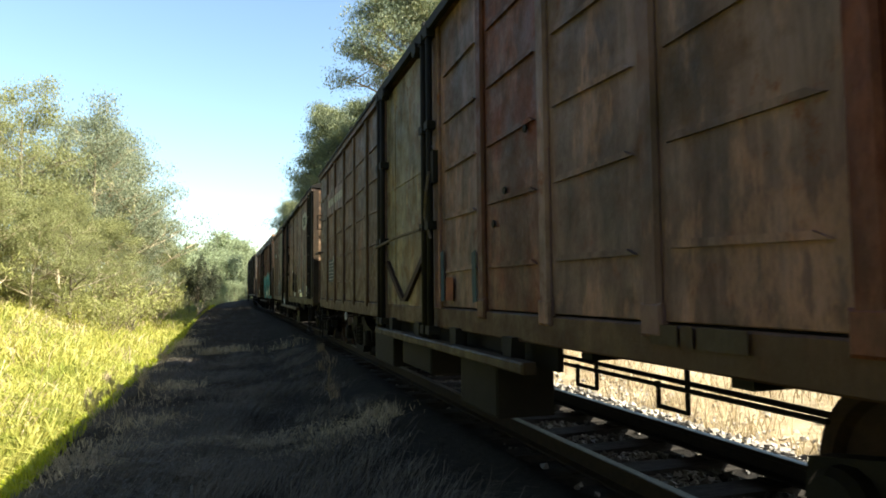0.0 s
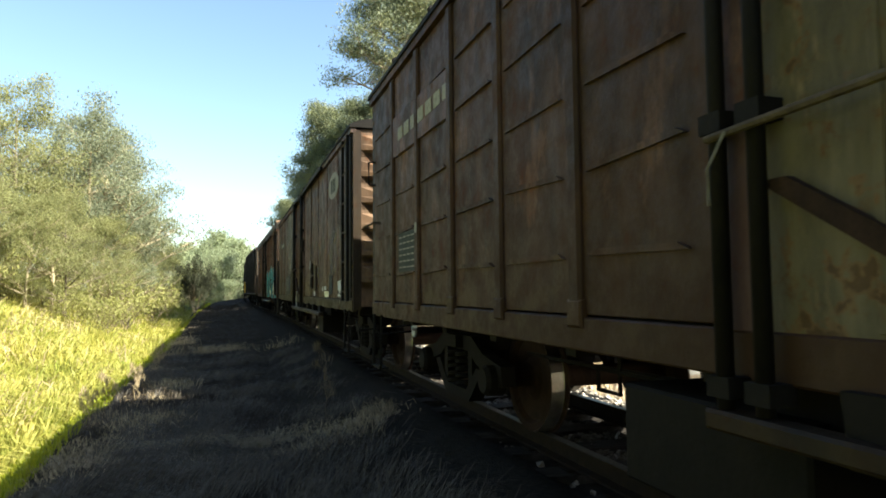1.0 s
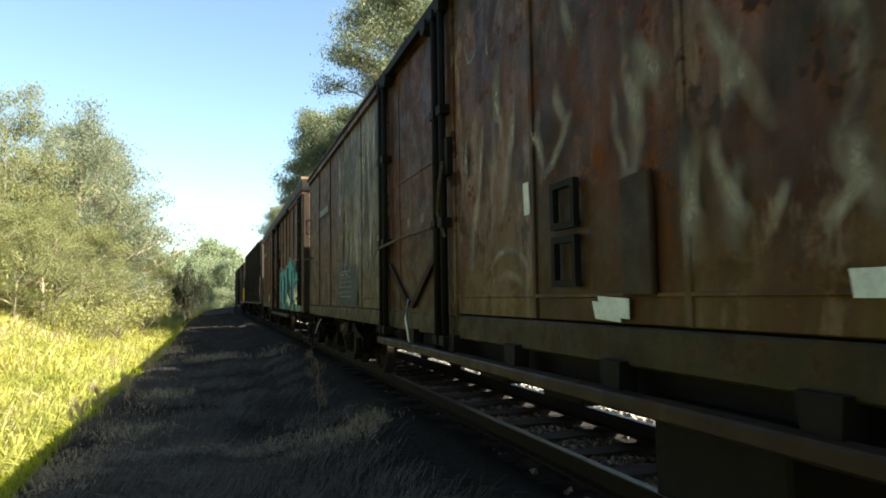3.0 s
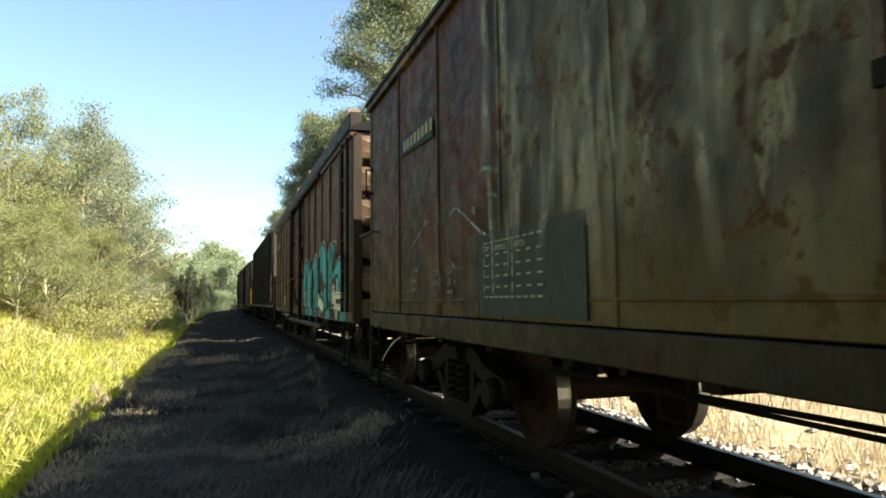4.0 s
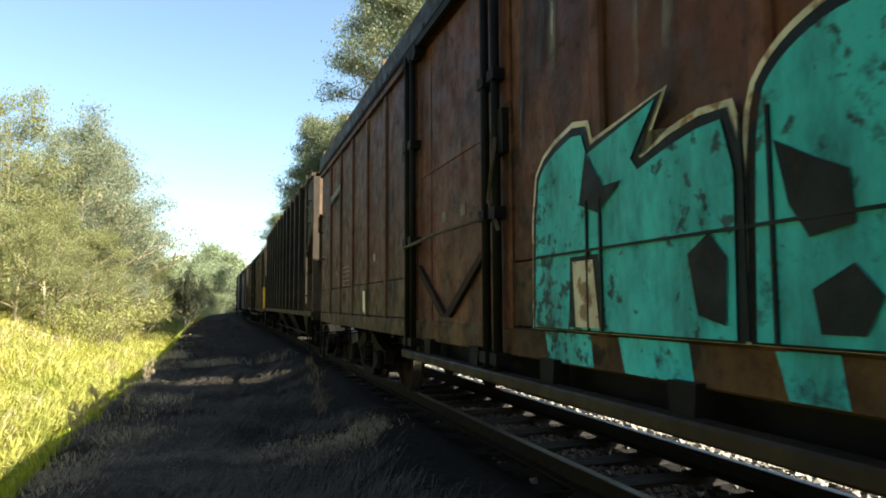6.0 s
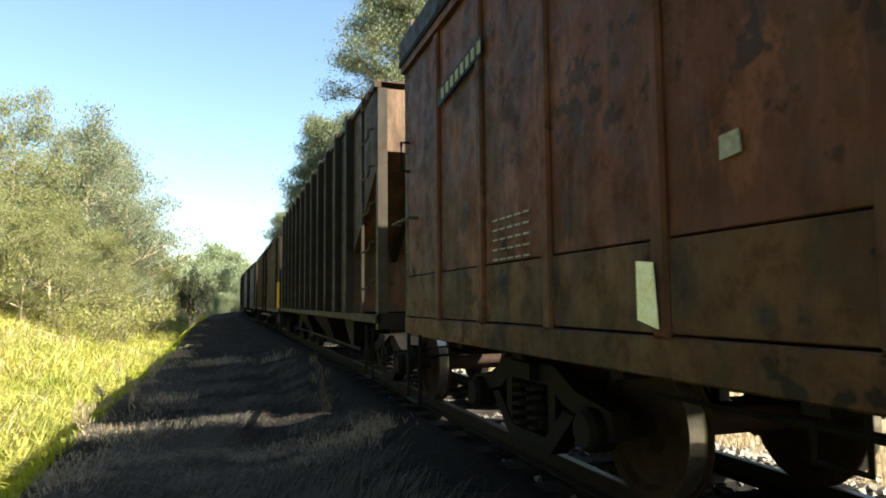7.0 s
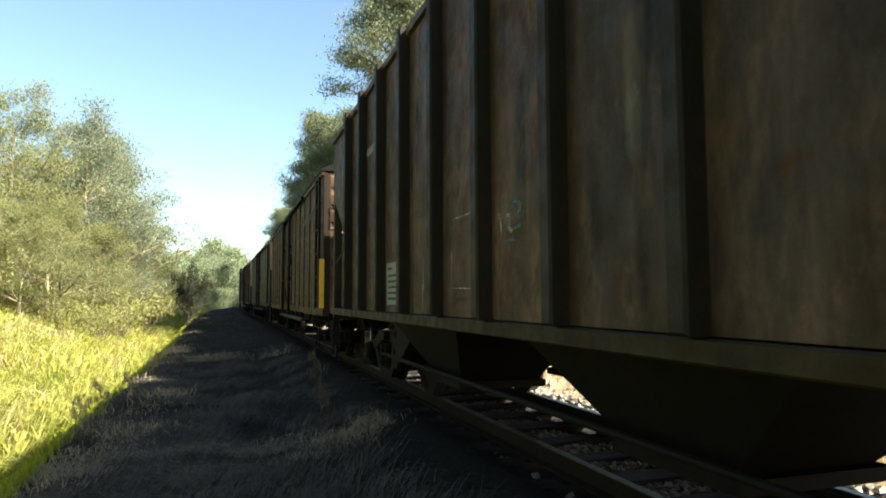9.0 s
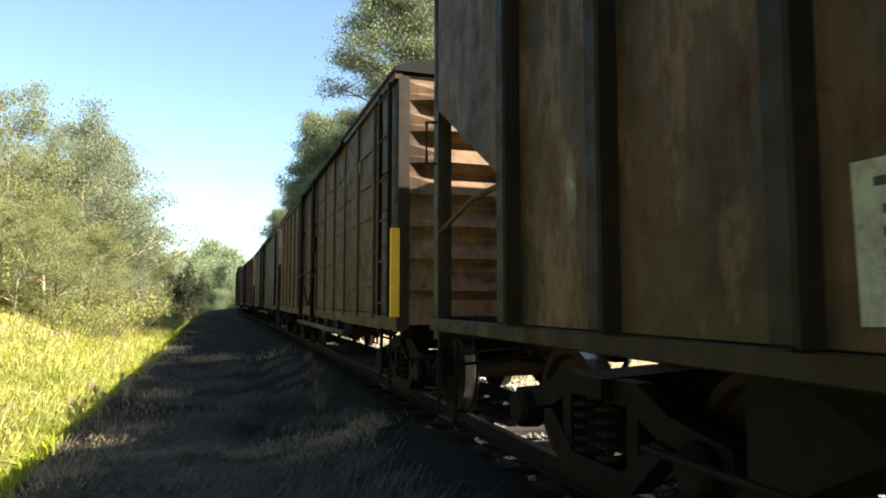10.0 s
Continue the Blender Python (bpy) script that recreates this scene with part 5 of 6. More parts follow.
    for d in ([(-4.86, 1.24), (-4.98, 1.235), (-4.97, 1.215), (-4.88, 1.215)], [(-4.84, 1.02), (-4.90, 1.04), (-5.0, 1.02), (-5.07, 1.03), (-5.07, 0.98), (-4.85, 0.98)]):
        part("rust_run", flat(d, xd - 0.003), RUST_PATCH, g, "orange rust breaking through")
    part("cream_counter", flat([(-1.68, 1.24), (-1.84, 1.24), (-1.88, 0.97), (-1.70, 0.97)], xd - 0.002), CREAM, g)
    part("cream_counter", flat([(-3.82, 1.21), (-3.94, 1.20), (-3.91, 1.13), (-3.83, 1.15)], xd - 0.002), CREAM, g)
    part("teal_island", flat([(-3.99, 1.15), (-4.08, 1.18), (-4.16, 1.16), (-4.20, 1.03), (-4.06, 0.98), (-4.0, 1.04)], xd - 0.002), TEAL, g)
    for a, b in ((-1.35, -1.75), (-1.95, -2.35), (-2.70, -2.90), (-3.25, -3.40), (-3.9, -4.35), (-4.5, -4.7), (-4.75, -5.7)):
        part("sill_paint", flat([(a, 0.94), (b, 0.94), (b - 0.02, 0.81), (a - 0.04, 0.81)], -HALF - 0.014), TEAL, g)
    part("sill_paint", flat([(-5.09, 0.941), (-5.30, 0.941), (-5.31, 0.815), (-5.09, 0.815)], -HALF - 0.0165), NAVY, g)
    part("sill_paint", flat([(-4.48, 0.941), (-4.84, 0.941), (-4.84, 0.815), (-4.52, 0.815)], -HALF - 0.0165), NAVY, g)
    part("sill_paint", flat([(-4.88, 0.942), (-5.07, 0.942), (-5.07, 0.82), (-4.92, 0.82)], -HALF - 0.016), CREAM, g)
    for k in range(1, 6):
        yb = -1.0 - 0.847 * k
        for e, top in ((-0.05, 1.78), (0.05, 1.78)):
            part("seam_line", Shape().box(xd - 0.004, xd + 0.004, yb + e - 0.006, yb + e + 0.006, 0.96, (1.48, 1.60, 1.74, 1.66, 1.42)[k - 1]), NAVY, g)
    part("seam_line", Shape().box(xd - 0.003, xd + 0.003, -5.72, -1.32, 1.275, 1.285), NAVY, g)
    xt = xd - 0.008
    part("torn_poster", plate([(-3.50, 1.18), (-3.57, 1.18), (-3.65, 1.09), (-3.74, 1.125), (-4.07, 1.01), (-4.065, 0.91), (-3.98, 0.935), (-3.92, 0.92), (-3.87, 0.88), (-3.80, 0.94), (-3.64, 0.97), (-3.46, 1.0), (-3.54, 1.08)], xt), TAPE, w, "torn pale yellow poster scraps")
    part("torn_poster", plate([(-5.11, 1.165), (-5.19, 1.15), (-5.20, 1.185), (-5.33, 1.19), (-5.74, 1.17), (-5.75, 1.095), (-5.20, 1.09), (-5.21, 1.03), (-5.74, 1.02), (-5.72, 0.93), (-5.62, 0.96), (-5.52, 0.93), (-5.46, 0.975), (-5.40, 0.945), (-5.34, 0.94), (-5.27, 0.98), (-5.20, 0.955), (-5.10, 0.945), (-5.14, 1.05)], xt), TAPE, w, "torn pale yellow poster scraps")
    part("navy_counter", flat([(-5.19, 1.10), (-5.73, 1.105), (-5.73, 1.015), (-5.19, 1.02)], xd - 0.004), NAVY, g)
    part("torn_poster", plate([(-5.32, 1.20), (-5.31, 1.36), (-5.36, 1.35), (-5.42, 1.335), (-5.45, 1.18), (-5.38, 1.17)], xt - 0.004), WHITE_POSTER, w, "torn white poster scrap")
    part("poster_line", [bars([(-5.22, -5.72, z)], xt - 0.005, 0.008) for z in (1.15, 1.005)], BLUE_PLATE, w, "thin dark printed line")
    # rear half
    part("number_field", plate([(5.16, 2.57), (4.30, 2.65), (4.30, 2.53), (5.16, 2.45)], -HALF - 0.028), BLUE_PLATE, w, "dark blue number field")
    part("number_bar", bar_list([(5.06 - 0.1 * i, 5.0 - 0.1 * i, 2.52 + 0.0085 * i) for i in range(8)], -HALF - 0.033, 0.075), DULL_WHITE, w, "unreadable pale character")
    rows = []
    for r in range(5):
        rows += [(4.20 - 0.10 * c, 4.13 - 0.10 * c, 1.52 - r * 0.055) for c in range(5)]
    part("table_line", bar_list(rows, -HALF - 0.012, 0.010), DULL_WHITE, w, "white dashed table line")
    sr = random.Random(81)
    for _ in range(34):
        a, b, tall = sr.uniform(1.1, 6.0), sr.choice((sr.uniform(1.0, 1.4), sr.uniform(1.4, 2.7))), sr.uniform(0.10, 0.42)
        spray(w, "rust_stain", [(a, b + tall / 2), (a + sr.uniform(-0.06, 0.06), b), (a + sr.uniform(-0.05, 0.05), b - tall / 2)], -HALF - 0.013 - sr.uniform(0, 0.002), sr.uniform(0.03, 0.10), RUST_STAIN, "dark blotch of rust and soot")
    for _ in range(16):
        a, b, tall = sr.uniform(-5.9, -1.1), sr.uniform(2.0, 2.85), sr.uniform(0.3, 0.8)
        spray(w, "rain_streak", [(a, b + tall / 2), (a + sr.uniform(-0.02, 0.02), b), (a, b - tall / 2)], -HALF - 0.009 - sr.uniform(0, 0.002), sr.uniform(0.02, 0.07), sr.choice((RUST_STAIN, PALE_SPRAY)), "streak left by rain")
    part("yellow_label", plate([(2.80, 1.21), (2.70, 1.20), (2.68, 0.97), (2.76, 0.99), (2.80, 1.0)], -HALF - 0.034), TAPE, w, "pale yellow paper strip")
    part("white_sticker", plate([(2.38, 1.565), (2.30, 1.57), (2.29, 1.50), (2.38, 1.49)], -HALF - 0.012), DULL_WHITE, w, "small pale sticker")


def mark_hopper(w):
    p = part("data_poster", plate([(2.98, 1.40), (2.40, 1.40), (2.38, 1.03), (2.97, 1.01)], -HALF - 0.004), DULL_WHITE, w, "worn white data plate")
    rows = [(2.92, 2.78, 1.345)]
    for r in range(5):
        rows += [(2.90 - 0.115 * c, 2.81 - 0.115 * c, 1.28 - r * 0.052) for c in range(4)]
    part("data_bar", bar_list(rows, -HALF - 0.008, 0.022), DARK_FIELD, p, "unreadable dark character")
    part("number_bar", bar_list([(3.96 - 0.075 * i, 3.91 - 0.075 * i, 2.65) for i in range(7)], -HALF - 0.004, 0.08), DULL_WHITE, w, "unreadable pale character")
    xs = -HALF - 0.004
    for l in ([(0.30, 1.50), (0.27, 1.525), (0.21, 1.515)], [(0.25, 1.515), (0.235, 1.41)], [(0.19, 1.40), (0.175, 1.52), (0.12, 1.51), (0.135, 1.46), (0.185, 1.455)], [(0.16, 1.455), (0.08, 1.415)]):
        spray(w, "white_tag", l, xs - 0.002, 0.019, WHITE_LINE, "small white sprayed mark")
    for l in ([(0.20, 1.575), (0.14, 1.585)], [(0.09, 1.49), (0.115, 1.57), (0.02, 1.58), (-0.01, 1.53), (0.06, 1.50), (-0.06, 1.49)], [(0.09, 1.44), (-0.06, 1.45)], [(0.24, 1.375), (0.03, 1.385)]):
        spray(w, "teal_tag", l, xs - 0.0015, 0.018, TEAL_LINE, "small teal sprayed mark")
    for l in ([(1.10, 1.595), (0.66, 1.60)], [(0.66, 1.60), (0.65, 1.13)], [(0.65, 1.13), (1.09, 1.14)], [(1.09, 1.14), (1.10, 1.595)]):
        spray(w, "chalk_frame", l, xs, 0.009, WHITE_LINE, "faint chalk frame")
    part("faint_writing", bar_list([(1.04 - 0.06 * i, 1.0 - 0.06 * i, 1.067) for i in (0, 1, 2, 3, 5, 6, 7)], xs, 0.028), SMEAR, w, "faded unreadable writing")
    sr = random.Random(71)
    for _ in range(24):
        a, b, tall = sr.uniform(-4.8, 4.8), sr.uniform(1.1, 2.8), sr.uniform(0.3, 0.9)
        spray(w, "rain_streak", [(a, b + tall / 2), (a + sr.uniform(-0.02, 0.02), b), (a, b - tall / 2)], xs - 0.0008, sr.uniform(0.03, 0.08), sr.choice((PALE_SPRAY, RUST_STAIN)), "faint streak left by rain")
    part("oval_emblem", plate([(-4.72 + 0.17 * math.cos(a * 0.314), 2.62 + 0.11 * math.sin(a * 0.314)) for a in range(20)], -HALF - 0.004), CHALK, w, "worn pale oval emblem")


def mark_hopper_bulkhead(w):
    """Scrawled letters on the upright sheet inside the open end."""
    y = -12.65 / 2 + 1.354
    for l in ([(-1.13, 1.40), (-1.06, 1.40)], [(-1.10, 1.40), (-1.09, 1.24)], [(-0.97, 1.38), (-1.03, 1.36), (-1.02, 1.25), (-0.95, 1.25)], [(-0.93, 1.40), (-0.91, 1.25), (-0.88, 1.34), (-0.85, 1.23), (-0.84, 1.40)]):
        me = soft_brush(l, 0.0, 0.012)
        me.materials.append(TEAL_LINE)
        part("chalk_letter", me, TEAL_LINE, w, "faint pale scrawled letter", at=Matrix(((0, 1, 0, 0), (1, 0, 0, y), (0, 0, 1, 0), (0, 0, 0, 1))))


def mark_ochre(w):
    part("yellow_post", Shape().box(-HALF - 0.06, -HALF + 0.01, -6.23, -6.16, 0.93, 1.70), YELLOW, w, "yellow painted corner post")
    part("number_bar", bar_list([(-4.6 + 0.16 * i, -4.5 + 0.16 * i, 2.55) for i in range(6)], XP - 0.01, 0.12), CHALK, w, "unreadable pale character")


mark_ribbed_wagon(train[1][2])
mark_blotchy_wagon(train[2][2])
mark_teal_graffiti(train[3][2])
mark_hopper(train[4][2])
mark_hopper_bulkhead(train[4][2])
mark_ochre(train[5][2])
ring(train[1][2], 6.20, 0.63, -0.90)
wire(train[1][2], [(-0.9, 6.20 + 0.09 * k, 0.70 + 0.05 * math.sin(k * 0.6)) for k in range(6)])
ring(train[1][2], -1.55, 0.46, -0.85)
wire(train[1][2], [(-0.85, -1.55 + 0.08 * k, 0.52 - 0.012 * k * k) for k in range(6)])
wire(train[2][2], [(-1.30, 5.6 + 0.12 * k, 0.74 - 0.02 * k - 0.004 * k * k) for k in range(7)])
wire(train[2][2], [(-1.42, -0.05, 1.05), (-1.43, 0.0, 0.9), (-1.42, -0.06, 0.72)], 0.007)


# ---- track ----
def build_track():
    track = tagged(new("railway_track"), "metre-gauge track with worn rails on weathered timber sleepers", "railway track", kind="structure")
    prof = [(-0.06, -0.14), (-0.06, -0.125), (-0.012, -0.11), (-0.010, -0.04), (-0.034, -0.03), (-0.034, -0.004), (-0.028, 0.0), (0.028, 0.0), (0.034, -0.004), (0.034, -0.03), (0.010, -0.04), (0.012, -0.11), (0.06, -0.125), (0.06, -0.14)]
    ys = [-30 + 1.5 * i for i in range(130)]
    for s in (-1, 1):
        me = bpy.data.meshes.new("rail")
        v = [(TRACK_X + s * 0.535 + bend(y) + px, y, pz) for y in ys for px, pz in prof]
        k = len(prof)
        f = [(j * k + i, j * k + (i + 1) % k, (j + 1) * k + (i + 1) % k, (j + 1) * k + i) for j in range(len(ys) - 1) for i in range(k)]
        me.from_pydata(v, [], f)
        me.materials.append(RAIL_SIDE)
        me.materials.append(RAIL_TOP)
        for p in me.polygons:
            if p.center.z > -0.005:
                p.material_index = 1
        part("rail", me, RAIL_SIDE, track, "rusty steel rail with a bright running edge")
    shapes = []
    for q in range(4):
        r = random.Random(q)
        sh = Shape()
        n = 6
        pts = [(-1.0 + 2.0 * i / n, -0.11 + r.uniform(-0.012, 0.012), 0.11 + r.uniform(-0.012, 0.012), -0.15 + r.uniform(-0.012, 0.004)) for i in range(n + 1)]
        for a, b in zip(pts, pts[1:]):
            sh.poly([(a[0], a[1], a[3]), (b[0], b[1], b[3]), (b[0], b[2], b[3]), (a[0], a[2], a[3])])
            sh.poly([(a[0], a[1], a[3]), (a[0], a[1], -0.3), (b[0], b[1], -0.3), (b[0], b[1], b[3])])
            sh.poly([(a[0], a[2], a[3]), (b[0], b[2], b[3]), (b[0], b[2], -0.3), (a[0], a[2], -0.3)])
        for a in (pts[0], pts[-1]):
            sh.poly([(a[0], a[1], a[3]), (a[0], a[2], a[3]), (a[0], a[2], -0.3), (a[0], a[1], -0.3)])
        shapes.append(sh.mesh("sleeper", TIMBER))
    plate_me = Shape().box(-0.09, 0.09, -0.07, 0.07, -0.155, -0.142).mesh("tie_plate", RAIL_SIDE)
    y = -4.0
    i = 0
    while y < 85:
        sl = part("sleeper", shapes[i % 4], TIMBER, track, at=pose(TRACK_X + bend(y) + rng.uniform(-0.04, 0.04), y, rng.uniform(-0.01, 0.005), 0, rng.uniform(-0.4, 0.4), rng.uniform(-2, 2)))
        if y < 25:
            for s in (-1, 1):
                part("tie_plate", plate_me, RAIL_SIDE, sl, at=pose(s * 0.535, 0, 0.006))
        y += 0.62
        i += 1


build_track()


def scatter_stones():
    heaps = {True: ([], []), False: ([], [])}
    r = random.Random(3)
    def stone(x, y, z, s):
        # Stones left of this line get the shade-dark colour.
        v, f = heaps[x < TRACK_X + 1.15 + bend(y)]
        n = len(v)
        q = Euler((r.uniform(0, 6), r.uniform(0, 6), r.uniform(0, 6))).to_matrix()
        for p in ((1, 0, 0), (-1, 0, 0), (0, 1, 0), (0, -1, 0), (0, 0, 1), (0, 0, -1)):
            w = q @ (Vector(p) * s * r.uniform(0.6, 1.3))
            v.append((x + w.x, y + w.y, z + w.z * 0.8))
        f.extend((n + a, n + b, n + c) for a, b, c in ((0, 2, 4), (2, 1, 4), (1, 3, 4), (3, 0, 4), (2, 0, 5), (1, 2, 5), (3, 1, 5), (0, 3, 5)))
    for _ in range(15000):
        y = 1.5 + 45 * r.random() ** 1.7
        d = r.gauss(0, 1.0)
        if abs(d) > 2.6:
            continue
        x = TRACK_X + 0.25 + bend(y) + d * (1.25 if d > 0 else 0.36)
        if abs(x - TRACK_X - 0.535) < 0.07 or abs(x - TRACK_X + 0.535) < 0.07:
            continue
        s = r.uniform(0.018, 0.045) * (1.25 if d > 0.9 else 1)
        stone(x, y, height(x, y) + s * 0.35, s)
    for shaded, material, label in ((False, STONE, "loose pale broken ballast stones beyond the sleepers"), (True, SHADE_STONE, "ballast stones between the rails, darkened for the train's shade")):
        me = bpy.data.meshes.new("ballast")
        me.from_pydata(heaps[shaded][0], [], heaps[shaded][1])
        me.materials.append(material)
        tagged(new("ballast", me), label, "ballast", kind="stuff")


scatter_stones()


# ---- grass ----
class Blades:
    def __init__(self, seed):
        self.v, self.f, self.r = [], [], random.Random(seed)

    def blade(self, x, y, z, h, w, lean, az=None):
        r = self.r
        a = r.uniform(0, 6.283) if az is None else az
        t = r.uniform(0, 6.283)
        dx, dy = math.cos(a) * lean * h, math.sin(a) * lean * h
        wx, wy = math.cos(t) * w / 2, math.sin(t) * w / 2
        n = len(self.v)
        self.v += [(x - wx, y - wy, z - 0.03), (x + wx, y + wy, z - 0.03), (x + dx * 0.35 + wx * 0.8, y + dy * 0.35 + wy * 0.8, z + h * 0.6), (x + dx * 0.35 - wx * 0.8, y + dy * 0.35 - wy * 0.8, z + h * 0.6), (x + dx, y + dy, z + h * max(0.25, 1 - 0.45 * lean))]
        self.f += [(n, n + 1, n + 2, n + 3), (n + 3, n + 2, n + 4)]

    def done(self, name, material, label, category):
        me = bpy.data.meshes.new(name)
        me.from_pydata(self.v, [], self.f)
        me.materials.append(material)
        return tagged(new(name, me), label, category, kind="stuff")


def grow():
    # tall sunlit grass on the far bank of the ditch
    g, r = Blades(11), random.Random(11)
    for _ in range(90000):
        y = 5 + 75 * r.random() ** 1.5
        x = -2.9 - (4 + 0.26 * y) * r.random() ** 1.1
        patch = noise.noise(Vector((x * 0.5, y * 0.4, 3)))
        if patch < -0.45:
            continue
        k = 1 + y / 45
        g.blade(x + bend(y), y, height(x, y), r.uniform(0.25, 0.85) * (0.9 + 0.7 * patch), r.uniform(0.012, 0.030) * k, r.uniform(0.3, 1.7))
    g.done("bank_grass", GRASS_LIT, "tall yellow-green sunlit grass on the ditch bank", "grass")
    g, r = Blades(16), random.Random(16)
    for _ in range(14000):
        y = 5 + 60 * r.random() ** 1.4
        x = -3.3 - (3.5 + 0.2 * y) * r.random()
        if noise.noise(Vector((x * 0.6, y * 0.5, 9))) < 0.0:
            continue
        g.blade(x + bend(y), y, height(x, y), r.uniform(0.3, 0.95), r.uniform(0.01, 0.022) * (1 + y / 45), r.uniform(0.3, 1.8))
    g.done("bank_straw", GRASS_DRY, "pale straw among the bank grass", "grass")
    # fresh short grass in the ditch
    g, r = Blades(12), random.Random(12)
    for _ in range(26000):
        y = 4.5 + 50 * r.random() ** 1.6
        x = -1.55 - 1.7 * r.random()
        g.blade(x, y, height(x, y), r.uniform(0.05, 0.22), r.uniform(0.01, 0.02) * (1 + y / 30), r.uniform(0.1, 0.9))
    g.done("ditch_grass", GRASS_DITCH, "fresh green grass along the ditch bottom", "grass")
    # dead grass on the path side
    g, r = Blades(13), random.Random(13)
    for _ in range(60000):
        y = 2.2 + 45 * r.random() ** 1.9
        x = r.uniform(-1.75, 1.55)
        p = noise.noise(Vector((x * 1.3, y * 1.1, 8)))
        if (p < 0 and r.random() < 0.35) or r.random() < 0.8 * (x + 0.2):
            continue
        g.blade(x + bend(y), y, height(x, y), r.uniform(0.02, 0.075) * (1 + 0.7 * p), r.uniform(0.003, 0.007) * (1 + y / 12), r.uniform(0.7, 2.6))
    g.done("dead_grass", GRASS_BROWN, "short brown dead grass on bare earth, darkened for shade", "grass")
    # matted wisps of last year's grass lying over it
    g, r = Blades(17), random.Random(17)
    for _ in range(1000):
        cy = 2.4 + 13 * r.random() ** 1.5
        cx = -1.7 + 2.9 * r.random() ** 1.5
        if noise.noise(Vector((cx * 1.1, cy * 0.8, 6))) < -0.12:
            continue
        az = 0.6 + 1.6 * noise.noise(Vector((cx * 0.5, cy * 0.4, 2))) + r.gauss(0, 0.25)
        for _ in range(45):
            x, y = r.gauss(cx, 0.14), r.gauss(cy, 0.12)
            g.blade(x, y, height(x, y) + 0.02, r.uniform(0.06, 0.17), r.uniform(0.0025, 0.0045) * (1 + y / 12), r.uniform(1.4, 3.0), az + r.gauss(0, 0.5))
    g.done("matted_grass", GRASS_MAT, "matted grey-brown dead grass, colour darkened for shade", "grass")
    # straw tufts
    g, r = Blades(14), random.Random(14)
    spots = [(-1.7 + 0.7 * r.random() ** 1.6, 5.0 + 32 * r.random() ** 1.5, r.uniform(0.10, 0.26)) for _ in range(46)]
    for sx, sy, h in spots:
        for _ in range(70):
            x, y = r.gauss(sx, 0.20), r.gauss(sy, 0.20)
            g.blade(x, y, height(x, y), 0.6 * h * r.uniform(0.2, 1.0) ** 1.5, 0.005 * (1 + sy / 18), r.uniform(0.3, 2.0))
    for sx, sy, h, n in ((-1.2, 6.6, 0.10, 110), (-0.5, 6.4, 0.09, 70), (0.95, 6.55, 0.15, 110), (1.3, 6.7, 0.14, 110), (-0.82, 7.85, 0.24, 320), (-0.86, 10.5, 0.28, 260), (-0.55, 16.2, 0.32, 240), (0.0, 16.6, 0.3, 200), (1.05, 15.8, 0.4, 60), (-1.35, 8.4, 0.2, 120), (-1.3, 12.6, 0.3, 160), (-1.35, 15.5, 0.35, 160), (-1.3, 19.0, 0.4, 200), (-0.9, 7.2, 0.14, 120)):
        for _ in range(n):
            x, y = r.gauss(sx, 0.20), r.gauss(sy, 0.15)
            g.blade(x, y, height(x, y), h * r.uniform(0.25, 1.0), 0.005 * (1 + sy / 20), r.uniform(0.2, 2.2))
    g.done("straw_tufts", GRASS_DRY, "pale dry straw tufts beside the track", "grass")
    # a strip of lodged straw across the shoulder, pale to brighten the sun patch
    g, r = Blades(18), random.Random(18)
    for _ in range(6000):
        x, y = r.uniform(-1.45, 1.55), r.gauss(6.45, 0.26)
        if noise.noise(Vector((x * 2.2, y * 2.6, 4))) < -0.1:
            continue
        g.blade(x, y, height(x, y) + 0.01, r.uniform(0.03, 0.11), 0.0065, r.uniform(1.0, 2.8))
    g.done("sunpatch_straw", STRAW_MAT, "flattened straw across the shoulder, pale for the sun patch", "grass")
    # sunlit straw beyond the track
    g, r = Blades(15), random.Random(15)
    for _ in range(30000):
        y = 1.5 + 45 * r.random() ** 1.5
        x = TRACK_X + 2.0 + 7 * r.random() ** 1.3
        p = noise.noise(Vector((x * 0.9, y * 0.8, 1)))
        if p < -0.1 and r.random() < 0.7:
            continue
        g.blade(x + bend(y), y, height(x, y), r.uniform(0.08, 0.42) * (1 + 0.8 * p), r.uniform(0.006, 0.014) * (1 + y / 30), r.uniform(0.2, 1.2))
    g.done("far_side_straw", GRASS_DRY, "sunlit dry straw beyond the track", "grass")


grow()


